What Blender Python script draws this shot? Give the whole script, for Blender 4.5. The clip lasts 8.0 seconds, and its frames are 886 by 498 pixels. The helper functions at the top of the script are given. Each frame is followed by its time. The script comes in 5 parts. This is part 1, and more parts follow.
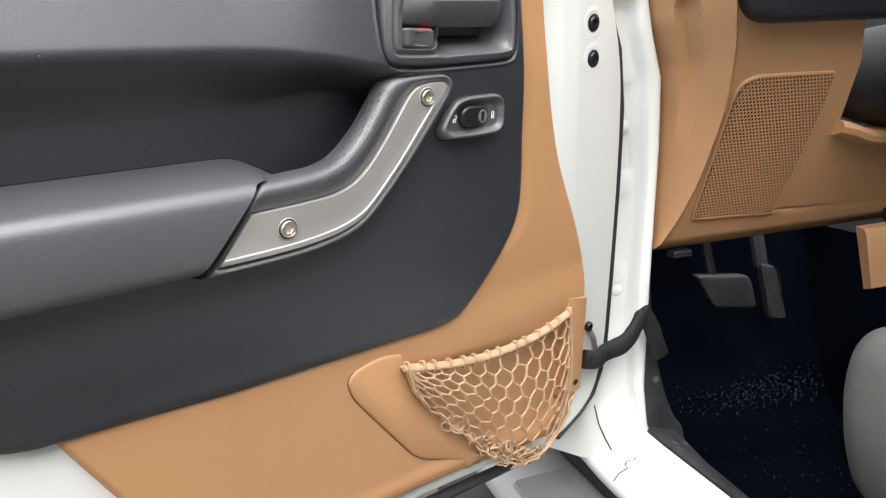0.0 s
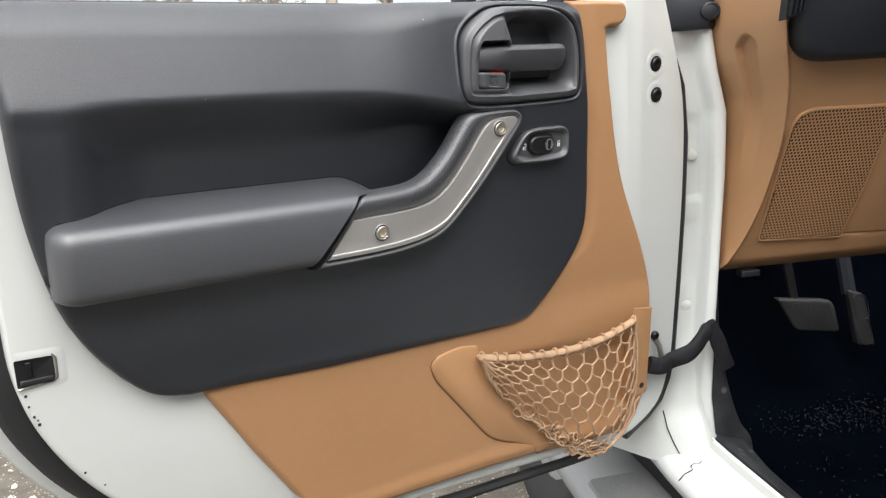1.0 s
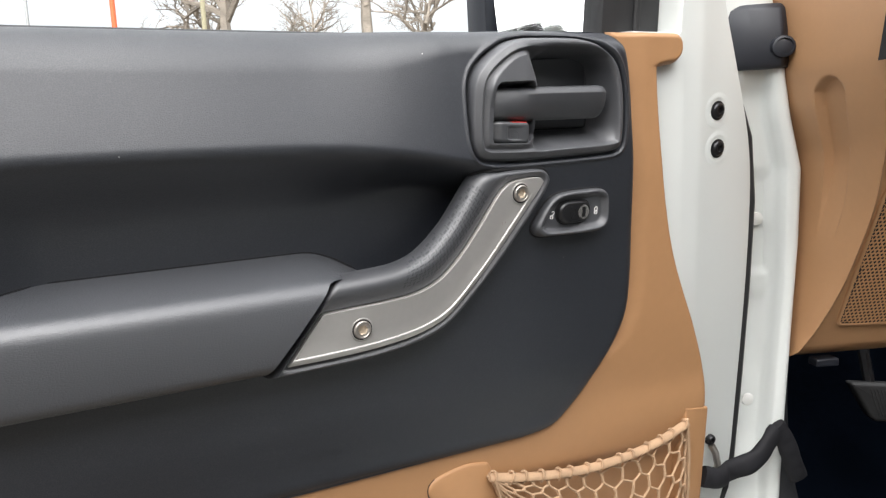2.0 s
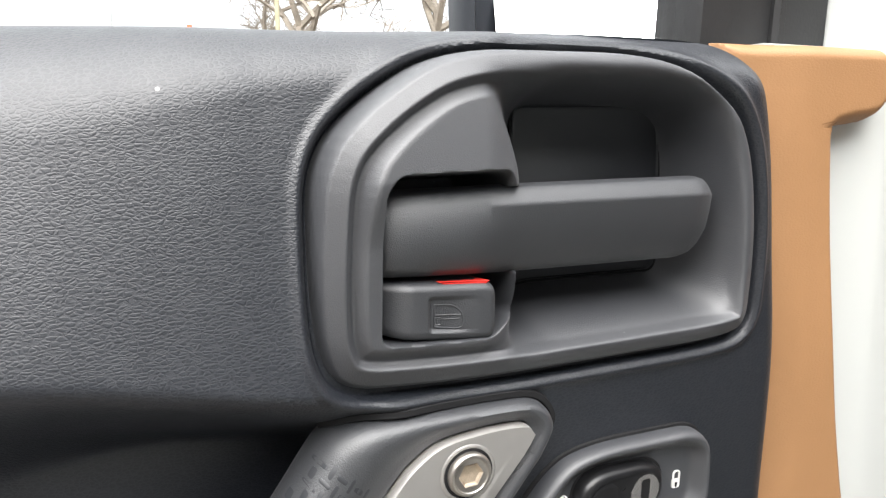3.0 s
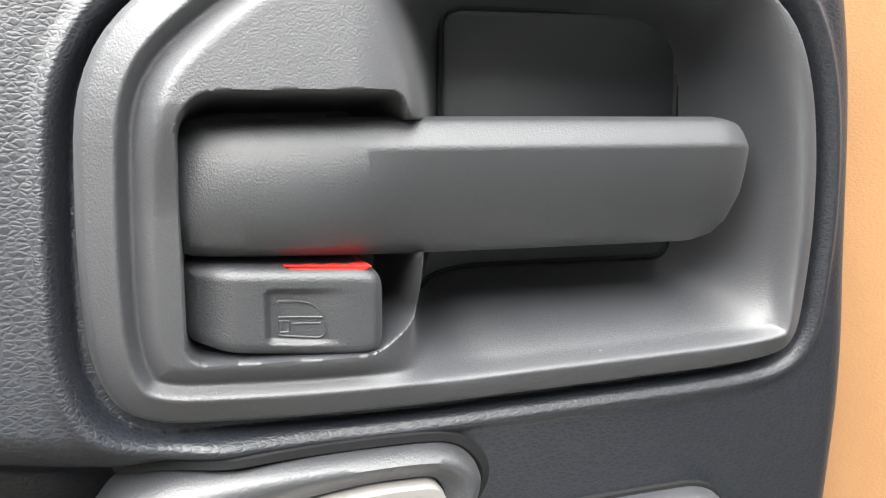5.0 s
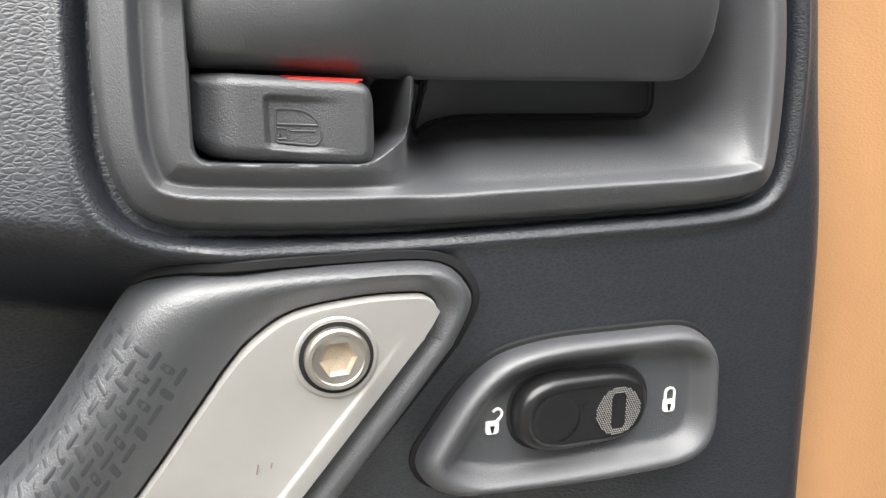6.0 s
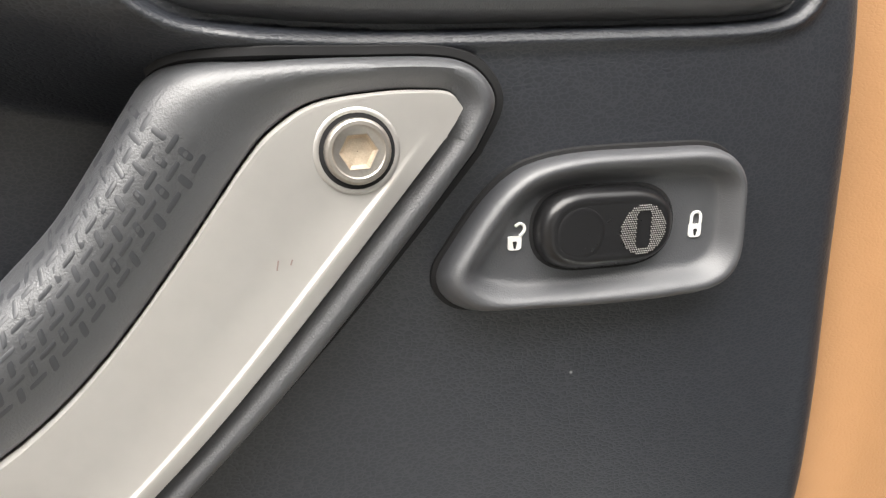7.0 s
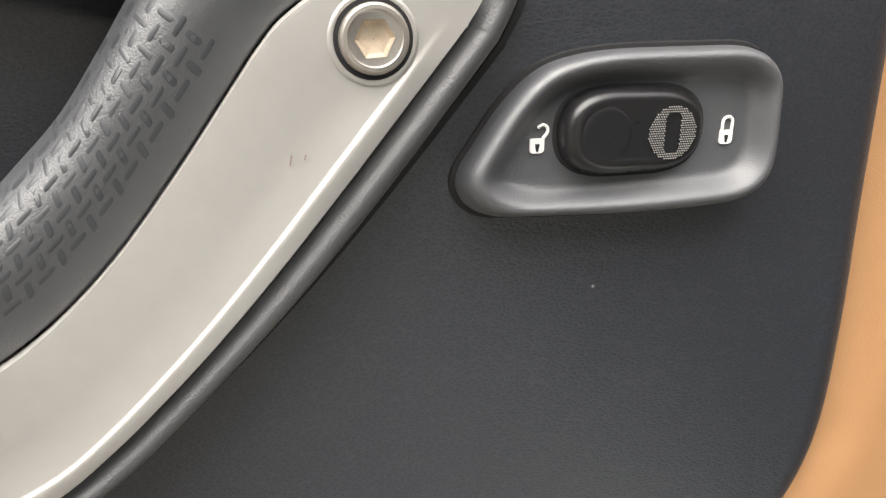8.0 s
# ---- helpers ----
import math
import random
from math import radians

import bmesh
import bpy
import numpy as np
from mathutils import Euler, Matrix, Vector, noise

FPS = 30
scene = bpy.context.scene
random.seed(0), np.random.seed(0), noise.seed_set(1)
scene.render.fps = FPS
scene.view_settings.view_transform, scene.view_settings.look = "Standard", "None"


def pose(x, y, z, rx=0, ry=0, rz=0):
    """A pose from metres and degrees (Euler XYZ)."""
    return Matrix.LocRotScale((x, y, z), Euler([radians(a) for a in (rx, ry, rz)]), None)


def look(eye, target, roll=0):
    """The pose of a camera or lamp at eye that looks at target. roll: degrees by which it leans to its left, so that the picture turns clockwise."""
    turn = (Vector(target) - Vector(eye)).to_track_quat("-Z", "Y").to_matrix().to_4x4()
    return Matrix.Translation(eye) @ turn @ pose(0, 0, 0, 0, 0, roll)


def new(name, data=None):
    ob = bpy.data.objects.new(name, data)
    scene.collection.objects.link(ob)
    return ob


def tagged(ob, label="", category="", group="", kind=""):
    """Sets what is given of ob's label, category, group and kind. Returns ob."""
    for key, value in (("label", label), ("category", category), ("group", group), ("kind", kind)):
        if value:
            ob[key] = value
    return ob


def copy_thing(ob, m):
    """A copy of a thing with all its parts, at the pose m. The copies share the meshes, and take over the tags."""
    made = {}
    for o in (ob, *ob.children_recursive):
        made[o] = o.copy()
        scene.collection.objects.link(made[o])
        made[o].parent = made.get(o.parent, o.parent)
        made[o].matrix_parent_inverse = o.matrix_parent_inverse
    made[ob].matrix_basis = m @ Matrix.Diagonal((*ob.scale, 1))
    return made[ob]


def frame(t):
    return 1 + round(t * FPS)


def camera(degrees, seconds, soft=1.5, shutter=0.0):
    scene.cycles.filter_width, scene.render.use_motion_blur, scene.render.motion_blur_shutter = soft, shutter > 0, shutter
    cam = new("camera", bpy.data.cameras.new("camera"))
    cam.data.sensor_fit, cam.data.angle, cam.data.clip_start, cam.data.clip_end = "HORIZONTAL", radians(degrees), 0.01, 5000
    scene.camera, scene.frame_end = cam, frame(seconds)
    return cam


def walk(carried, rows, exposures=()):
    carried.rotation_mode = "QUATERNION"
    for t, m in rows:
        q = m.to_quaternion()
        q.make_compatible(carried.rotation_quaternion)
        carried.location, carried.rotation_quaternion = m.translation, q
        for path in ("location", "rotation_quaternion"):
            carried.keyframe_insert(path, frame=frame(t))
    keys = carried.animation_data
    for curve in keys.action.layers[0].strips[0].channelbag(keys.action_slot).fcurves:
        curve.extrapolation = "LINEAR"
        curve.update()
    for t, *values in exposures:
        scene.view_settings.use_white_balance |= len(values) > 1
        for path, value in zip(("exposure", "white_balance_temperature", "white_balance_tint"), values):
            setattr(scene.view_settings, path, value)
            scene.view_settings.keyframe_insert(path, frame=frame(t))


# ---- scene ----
cam = camera(60.0, 8.0, soft=1.3)
PATH = [
    (0, (0.085, 0.052, 1.127), (1.363, 1.516, 0.653), -3.2),
    (0.5, (0.036, -0.07, 1.124), (1.144, 1.543, 0.714), -3.8),
    (1, (0.031, -0.09, 1.128), (1.082, 1.57, 0.755), -3.7),
    (1.2, (0.034, -0.092, 1.126), (1.072, 1.581, 0.772), -3.7),
    (2.3, (0.232, 0.173, 1.166), (1.217, 1.891, 0.891), -2.6),
    (2.5, (0.288, 0.257, 1.18), (1.274, 1.977, 0.918), -2.2),
    (3, (0.437, 0.379, 1.189), (1.286, 2.178, 0.987), -1.4),
    (3.5, (0.493, 0.434, 1.179), (1.271, 2.263, 0.963), -0.4),
    (4, (0.501, 0.438, 1.18), (1.207, 2.296, 0.958), -0.0),
    (5.5, (0.515, 0.432, 1.176), (1.141, 2.311, 0.899), -0.5),
    (6, (0.513, 0.419, 1.14), (1.111, 2.312, 0.896), -1.3),
    (6.5, (0.511, 0.415, 1.118), (1.094, 2.3, 0.793), -1.3),
    (7, (0.51, 0.419, 1.106), (1.067, 2.304, 0.735), -1.3),
    (7.5, (0.511, 0.424, 1.105), (1.046, 2.306, 0.689), -1.1),
    (8, (0.51, 0.423, 1.092), (1.02, 2.297, 0.615), -1.2),
]
EXPOSURES = [(0.0, 0.86, 6400, 11), (0.5, 0.68, 6380, 10), (1.2, 0.46, 6420, 11), (2.5, 0.54, 6400, 11), (3.0, 0.88, 6450, 10), (3.5, 1.46, 6500, 9), (4.0, 1.60, 6700, 10), (5.5, 1.48, 6450, 8), (6.5, 1.26, 6700, 10), (7.0, 1.27, 6750, 10), (8.0, 1.22, 6800, 10)]
walk(cam, [(t, look(eye, target, roll)) for t, eye, target, roll in PATH], EXPOSURES)

# ---- light: a bright overcast sky and a broad sun ----
world = bpy.data.worlds.new("sky")
scene.world = world
world.use_nodes = True
wn = world.node_tree.nodes
wl = world.node_tree.links
wn.clear()
w_out = wn.new("ShaderNodeOutputWorld")
w_bg = wn.new("ShaderNodeBackground")
w_sky = wn.new("ShaderNodeTexSky")
w_sky.sky_type = 'NISHITA'
w_sky.sun_disc = False
w_sky.sun_elevation = radians(46)
w_sky.sun_rotation = radians(211)
w_sky.dust_density = 4.0
w_mix = wn.new("ShaderNodeMixRGB")
w_mix.inputs[0].default_value = 0.72
w_bg.inputs[1].default_value = 0.098
# cloud deck: brighter overhead than at the horizon
w_co = wn.new("ShaderNodeTexCoord")
w_sep = wn.new("ShaderNodeSeparateXYZ")
w_ramp = wn.new("ShaderNodeValToRGB")
w_ramp.color_ramp.elements[0].color = (0.55, 0.552, 0.552, 1)
w_ramp.color_ramp.elements[1].color = (2.50, 2.50, 2.47, 1)
w_gain = wn.new("ShaderNodeVectorMath")
w_gain.operation = 'SCALE'
w_gain.inputs["Scale"].default_value = 12.0
wl.new(w_co.outputs["Generated"], w_sep.inputs[0])
wl.new(w_sep.outputs["Z"], w_ramp.inputs[0])
wl.new(w_ramp.outputs[0], w_gain.inputs[0])
wl.new(w_gain.outputs[0], w_mix.inputs[2])
wl.new(w_sky.outputs[0], w_mix.inputs[1])
wl.new(w_mix.outputs[0], w_bg.inputs[0])
wl.new(w_bg.outputs[0], w_out.inputs[0])
sun_data = bpy.data.lights.new("sun", 'SUN')
sun_data.energy, sun_data.angle, sun_data.color = 4.4, radians(72), (1.0, 0.98, 0.955)
sun = new("sun", sun_data)
sun.matrix_world = look((-0.7, -1.2, 3.2), (0.4, 0.6, 1.0))

# ---- materials ----
def material(name, color, rough=0.5, metal=0.0, grain=None, bump=0.0, var=0.12, mottled=6.0, coat=0.0, spec=0.5, detail=3.0, glint=0.0):
    """Principled surface: two scales of colour and gloss variation, and a fine relief. grain: (kind, scale)."""
    m = bpy.data.materials.new(name)
    m.use_nodes = True
    nt = m.node_tree
    b = nt.nodes["Principled BSDF"]
    b.inputs["Metallic"].default_value = metal
    b.inputs["Coat Weight"].default_value = coat
    b.inputs["Specular IOR Level"].default_value = spec
    geo = nt.nodes.new("ShaderNodeNewGeometry")
    big = nt.nodes.new("ShaderNodeTexNoise")
    big.inputs["Scale"].default_value = mottled
    big.inputs["Detail"].default_value = detail
    fine = nt.nodes.new("ShaderNodeTexNoise")
    fine.inputs["Scale"].default_value = mottled * 22
    fine.inputs["Detail"].default_value = 4
    add = nt.nodes.new("ShaderNodeMath")
    add.operation = 'MULTIPLY_ADD'
    add.inputs[1].default_value = 0.45
    ramp = nt.nodes.new("ShaderNodeMapRange")
    ramp.inputs["From Min"].default_value, ramp.inputs["From Max"].default_value = 0.45, 1.0
    ramp.inputs["To Min"].default_value, ramp.inputs["To Max"].default_value = 1 - var, 1 + var
    mul = nt.nodes.new("ShaderNodeVectorMath")
    mul.operation = 'SCALE'
    mul.inputs[0].default_value = color[:3]
    nt.links.new(geo.outputs["Position"], big.inputs["Vector"])
    nt.links.new(geo.outputs["Position"], fine.inputs["Vector"])
    nt.links.new(fine.outputs["Fac"], add.inputs[0])
    nt.links.new(big.outputs["Fac"], add.inputs[2])
    nt.links.new(add.outputs[0], ramp.inputs["Value"])
    nt.links.new(ramp.outputs[0], mul.inputs["Scale"])
    nt.links.new(mul.outputs[0], b.inputs["Base Color"])
    rr = nt.nodes.new("ShaderNodeMapRange")
    rr.inputs["From Min"].default_value, rr.inputs["From Max"].default_value = 0.4, 1.05
    rr.inputs["To Min"].default_value, rr.inputs["To Max"].default_value = max(0.02, rough - 0.06), min(1, rough + 0.06)
    nt.links.new(add.outputs[0], rr.inputs["Value"])
    nt.links.new(rr.outputs[0], b.inputs["Roughness"])
    if grain:
        kind, scale = grain
        bn = nt.nodes.new("ShaderNodeBump")
        bn.inputs["Strength"].default_value = bump
        bn.inputs["Distance"].default_value = (0.6 if kind == "stipple" else 0.4) / scale
        if kind == "leather":
            warp = nt.nodes.new("ShaderNodeTexNoise")
            warp.inputs["Scale"].default_value = scale * 0.55
            wadd = nt.nodes.new("ShaderNodeVectorMath")
            wadd.operation = 'MULTIPLY_ADD'
            wadd.inputs[1].default_value = (0.95 / scale,) * 3
            squash = nt.nodes.new("ShaderNodeVectorMath")
            squash.operation = 'MULTIPLY'
            squash.inputs[1].default_value = (0.58, 1.0, 1.12)
            v = nt.nodes.new("ShaderNodeTexVoronoi")
            v.feature = 'DISTANCE_TO_EDGE'
            v.inputs["Scale"].default_value = scale
            cut = nt.nodes.new("ShaderNodeMapRange")
            cut.inputs["From Max"].default_value = 0.26
            cut.interpolation_type = 'SMOOTHSTEP'
            nt.links.new(geo.outputs["Position"], warp.inputs["Vector"])
            nt.links.new(warp.outputs["Color"], wadd.inputs[0])
            nt.links.new(geo.outputs["Position"], wadd.inputs[2])
            nt.links.new(wadd.outputs[0], squash.inputs[0])
            nt.links.new(squash.outputs[0], v.inputs["Vector"])
            nt.links.new(v.outputs["Distance"], cut.inputs["Value"])
            pores = nt.nodes.new("ShaderNodeTexNoise")
            pores.inputs["Scale"].default_value = scale * 2.2
            pores.inputs["Detail"].default_value = 1
            rough_top = nt.nodes.new("ShaderNodeMath")
            rough_top.operation = 'MULTIPLY_ADD'
            rough_top.inputs[1].default_value = 0.18
            nt.links.new(geo.outputs["Position"], pores.inputs["Vector"])
            nt.links.new(pores.outputs["Fac"], rough_top.inputs[0])
            nt.links.new(cut.outputs[0], rough_top.inputs[2])
            nt.links.new(rough_top.outputs[0], bn.inputs["Height"])
            if glint:
                # creases coloured paler: painted glints along the grain's edges
                crease = nt.nodes.new("ShaderNodeMapRange")
                crease.inputs["From Min"].default_value, crease.inputs["From Max"].default_value = 0.5, 0.0
                crease.inputs["To Max"].default_value = glint
                glinted = nt.nodes.new("ShaderNodeMixRGB")
                glinted.inputs[2].default_value = (0.30, 0.30, 0.31, 1)
                nt.links.new(cut.outputs[0], crease.inputs["Value"])
                nt.links.new(crease.outputs[0], glinted.inputs[0])
                nt.links.new(mul.outputs[0], glinted.inputs[1])
                nt.links.new(glinted.outputs[0], b.inputs["Base Color"])
        elif kind == "crumbs":
            v = nt.nodes.new("ShaderNodeTexVoronoi")
            v.inputs["Scale"].default_value = scale
            nt.links.new(geo.outputs["Position"], v.inputs["Vector"])
            nt.links.new(v.outputs["Distance"], bn.inputs["Height"])
        else:
            v = nt.nodes.new("ShaderNodeTexNoise")
            v.inputs["Scale"].default_value = scale
            v.inputs["Detail"].default_value = 2
            nt.links.new(geo.outputs["Position"], v.inputs["Vector"])
            nt.links.new(v.outputs["Fac"], bn.inputs["Height"])
        nt.links.new(bn.outputs[0], b.inputs["Normal"])
    return m


def dusty(m, weight, ior, rough=0.4):
    """A thin dusty veil that shows at a slant."""
    b = m.node_tree.nodes["Principled BSDF"]
    b.inputs["IOR"].default_value = ior
    b.inputs["Sheen Weight"].default_value = weight
    b.inputs["Sheen Roughness"].default_value = rough
    b.inputs["Sheen Tint"].default_value = (0.9, 0.9, 0.92, 1)
    return m


def speckled(m, scale, size, color, amount):
    """Adds sparse pale flecks (dusty specks, crumbs) to a material's colour."""
    nt = m.node_tree
    b = nt.nodes["Principled BSDF"]
    src = b.inputs["Base Color"].links[0].from_socket
    geo = nt.nodes.new("ShaderNodeNewGeometry")
    v = nt.nodes.new("ShaderNodeTexVoronoi")
    v.inputs["Scale"].default_value = scale
    near = nt.nodes.new("ShaderNodeMapRange")
    near.inputs["From Min"].default_value, near.inputs["From Max"].default_value = size, size * 0.6
    pick = nt.nodes.new("ShaderNodeSeparateColor")
    few = nt.nodes.new("ShaderNodeMath")
    few.operation = 'LESS_THAN'
    few.inputs[1].default_value = amount
    both = nt.nodes.new("ShaderNodeMath")
    both.operation = 'MULTIPLY'
    mix = nt.nodes.new("ShaderNodeMixRGB")
    mix.inputs[2].default_value = (*color, 1)
    nt.links.new(geo.outputs["Position"], v.inputs["Vector"])
    nt.links.new(v.outputs["Distance"], near.inputs["Value"])
    nt.links.new(v.outputs["Color"], pick.inputs[0])
    nt.links.new(pick.outputs[0], few.inputs[0])
    nt.links.new(near.outputs[0], both.inputs[0])
    nt.links.new(few.outputs[0], both.inputs[1])
    nt.links.new(both.outputs[0], mix.inputs[0])
    nt.links.new(src, mix.inputs[1])
    nt.links.new(mix.outputs[0], b.inputs["Base Color"])
    return m


M_VINYL = speckled(material("black_vinyl", (0.0065, 0.0090, 0.0150), 0.47, spec=0.75, grain=("leather", 900), bump=0.18, glint=0.05, var=0.10, mottled=9), 70, 0.055, (0.35, 0.35, 0.34), 0.035)
M_ARM = material("armrest_vinyl", (0.040, 0.043, 0.050), 0.50, spec=0.75, grain=("leather", 700), bump=0.22, var=0.08, mottled=8)
M_PLASTIC = speckled(material("stippled_plastic", (0.018, 0.020, 0.026), 0.60, spec=0.88, grain=("stipple", 2400), bump=0.48, var=0.08, mottled=14), 160, 0.06, (0.25, 0.25, 0.25), 0.06)
M_LEVER = material("lever_plastic", (0.014, 0.016, 0.021), 0.57, spec=0.85, grain=("stipple", 2600), bump=0.60, var=0.07, mottled=16)
M_FLOORPLATE = material("recess_plate", (0.022, 0.024, 0.029), 0.50, spec=1.0, grain=("fine", 1500), bump=0.10, var=0.2, mottled=20)
M_RUBBER = material("soft_rubber", (0.032, 0.034, 0.039), 0.51, spec=0.8, grain=("stipple", 1900), bump=0.42, var=0.10, mottled=18)
M_TREAD = material("smooth_tread", (0.030, 0.032, 0.037), 0.46, spec=0.8, var=0.10, mottled=30)
M_GLOSS = material("gloss_black", (0.011, 0.011, 0.012), 0.30, var=0.10, mottled=30)
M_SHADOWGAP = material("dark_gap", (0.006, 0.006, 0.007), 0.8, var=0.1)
M_SILVER = material("satin_silver", (0.460, 0.445, 0.425), 0.40, metal=0.60, grain=("fine", 2600), bump=0.04, var=0.06, mottled=10)
M_STEEL = material("bright_steel", (0.44, 0.41, 0.375), 0.38, metal=0.9, grain=("fine", 900), bump=0.06, var=0.15, mottled=60)
M_SOCKET = material("stained_steel", (0.50, 0.41, 0.31), 0.45, metal=0.35, grain=("fine", 700), bump=0.1, var=0.3, mottled=140)
M_SMUDGE = material("brown_smudge", (0.30, 0.23, 0.21), 0.45, metal=0.4, var=0.1, mottled=60)
M_DARKSTEEL = material("black_steel", (0.03, 0.03, 0.032), 0.35, metal=0.7, var=0.2, mottled=60)
M_TAN = material("tan_vinyl", (0.40, 0.215, 0.100), 0.52, grain=("leather", 900), bump=0.15, var=0.06, mottled=5)
M_TAN_DASH = speckled(material("tan_plastic", (0.39, 0.215, 0.105), 0.55, grain=("fine", 900), bump=0.12, var=0.06, mottled=6), 30, 0.035, (0.6, 0.5, 0.4), 0.05)
M_CORD = material("tan_cord", (0.42, 0.275, 0.165), 0.85, grain=("fine", 1200), bump=0.6, var=0.18, mottled=60)
M_WHITE = material("white_paint", (0.63, 0.652, 0.63), 0.34, coat=0.3, var=0.008, mottled=4)
M_WHITE_DULL = material("white_primer_paint", (0.70, 0.70, 0.67), 0.42, var=0.06, mottled=12)
M_SEAL = material("rubber_seal", (0.022, 0.022, 0.023), 0.55, grain=("fine", 700), bump=0.2, var=0.25, mottled=14)
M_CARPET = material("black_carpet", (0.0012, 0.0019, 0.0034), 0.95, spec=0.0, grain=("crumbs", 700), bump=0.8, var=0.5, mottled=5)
M_CRUMB = material("pale_crumb", (0.13, 0.13, 0.135), 0.9, var=0.3, mottled=40)
M_SCUFF = speckled(material("scuffed_dark_plastic", (0.020, 0.021, 0.023), 0.55, spec=0.35, grain=("fine", 300), bump=0.3, var=0.7, mottled=22), 55, 0.34, (0.085, 0.085, 0.085), 0.22)
M_PEDAL = material("worn_pedal_rubber", (0.013, 0.013, 0.013), 0.55, spec=0.35, grain=("fine", 300), bump=0.3, var=0.35, mottled=18)
M_DARKPL = material("dark_dash_plastic", (0.013, 0.015, 0.021), 0.5, grain=("fine", 1100), bump=0.2, var=0.12, mottled=9)
M_COLUMN = material("matt_column_plastic", (0.006, 0.006, 0.007), 0.6, spec=0.25, grain=("fine", 900), bump=0.2, var=0.2, mottled=12)
M_STEP = material("grey_step_paint", (0.20, 0.203, 0.203), 0.5, grain=("fine", 260), bump=0.15, var=0.10, mottled=9)
M_TREADPAD = material("step_pad", (0.115, 0.118, 0.115), 0.6, grain=("crumbs", 260), bump=0.4, var=0.15, mottled=9)
M_TYRE = material("tyre_rubber", (0.02, 0.02, 0.021), 0.7, grain=("fine", 240), bump=0.4, var=0.3, mottled=16)
M_SEAT = material("grey_seat_leather", (0.105, 0.108, 0.105), 0.5, grain=("leather", 500), bump=0.25, var=0.08, mottled=9)
M_WEB = material("black_webbing", (0.007, 0.007, 0.009), 0.75, spec=0.35, grain=("fine", 900), bump=0.5, var=0.3, mottled=40)
M_RED = material("red_paint", (0.75, 0.035, 0.025), 0.45, var=0.05, mottled=40)
M_INK = material("white_print", (0.80, 0.80, 0.78), 0.5, var=0.03, mottled=60)
M_GREYDOT = material("grey_dot_print", (0.26, 0.255, 0.245), 0.5, var=0.1, mottled=60)
M_MIRROR = material("mirror_glass", (0.86, 0.87, 0.88), 0.03, metal=1.0, var=0.02, mottled=3)
M_GRAVEL = speckled(speckled(material("gravel", (0.085, 0.073, 0.058), 0.9, grain=("crumbs", 150), bump=1.0, var=0.45, mottled=9), 120, 0.42, (0.36, 0.31, 0.24), 0.20), 75, 0.30, (0.07, 0.06, 0.05), 0.25)
M_RENDER = material("dark_render", (0.055, 0.052, 0.048), 0.85, grain=("crumbs", 60), bump=0.5, var=0.25, mottled=1.5)
M_STONE = material("pebble", (0.55, 0.48, 0.36), 0.8, grain=("fine", 200), bump=0.4, var=0.45, mottled=30)
M_BARK = material("bare_bark", (0.27, 0.235, 0.195), 0.9, grain=("crumbs", 12), bump=0.6, var=0.3, mottled=3)
M_POST = material("weathered_post", (0.36, 0.33, 0.22), 0.8, grain=("fine", 30), bump=0.4, var=0.25, mottled=3)
M_ORANGE = material("orange_marker", (0.70, 0.14, 0.05), 0.6, var=0.1, mottled=3)
M_GREYPOST = material("galvanised_post", (0.42, 0.43, 0.43), 0.5, metal=0.6, var=0.15, mottled=3)
M_GLASS = bpy.data.materials.new("clear_glass")
M_GLASS.use_nodes = True
_g = M_GLASS.node_tree.nodes["Principled BSDF"]
_g.inputs["Transmission Weight"].default_value = 1.0
_g.inputs["Roughness"].default_value = 0.0
_g.inputs["IOR"].default_value = 1.05
_g.inputs["Base Color"].default_value = (0.97, 0.985, 0.98, 1)


for _m, _w, _i in ((M_VINYL, 0.02, 1.58), (M_ARM, 0.06, 1.75), (M_PLASTIC, 0.07, 1.8), (M_LEVER, 0.06, 1.75), (M_RUBBER, 0.07, 1.7)):
    dusty(_m, _w, _i)

# ---- building helpers ----
def base_plane(x, z):
    """The white inner panel of the open door: nearly upright, leaning a little."""
    return 0.605 + 0.11 * (1.16 - z) + 0.025 * (0.8 - x)


def on_door(x, z, d):
    """A place on the door: along it, height, and distance out of the panel towards the cabin side."""
    return Vector((x, base_plane(x, z) - d, z))


def in_car(l, r, z):
    """A place in the car: inwards from the front door hinge, rearwards from it, height."""
    return Vector((0.92 + 0.915 * l - 0.403 * r, 0.66 - 0.403 * l - 0.915 * r, z))


def part(name, bm, mat, parent=None, label="", sharp=40):
    me = bpy.data.meshes.new(name)
    bm.normal_update()
    for f in bm.faces:
        f.smooth = len(f.verts) <= 6 and f.material_index == 0
        f.material_index = 0
    bm.to_mesh(me)
    bm.free()
    me.materials.append(mat)
    me.set_sharp_from_angle(angle=radians(sharp))
    ob = new(name, me)
    if parent:
        ob.parent = parent
    if label:
        tagged(ob, label)
    return ob


def thing(name, label, category, at=(0, 0, 0), group="", kind=""):
    ob = new(name)
    ob.empty_display_size = 0.05
    return tagged(ob, label, category, group, kind)


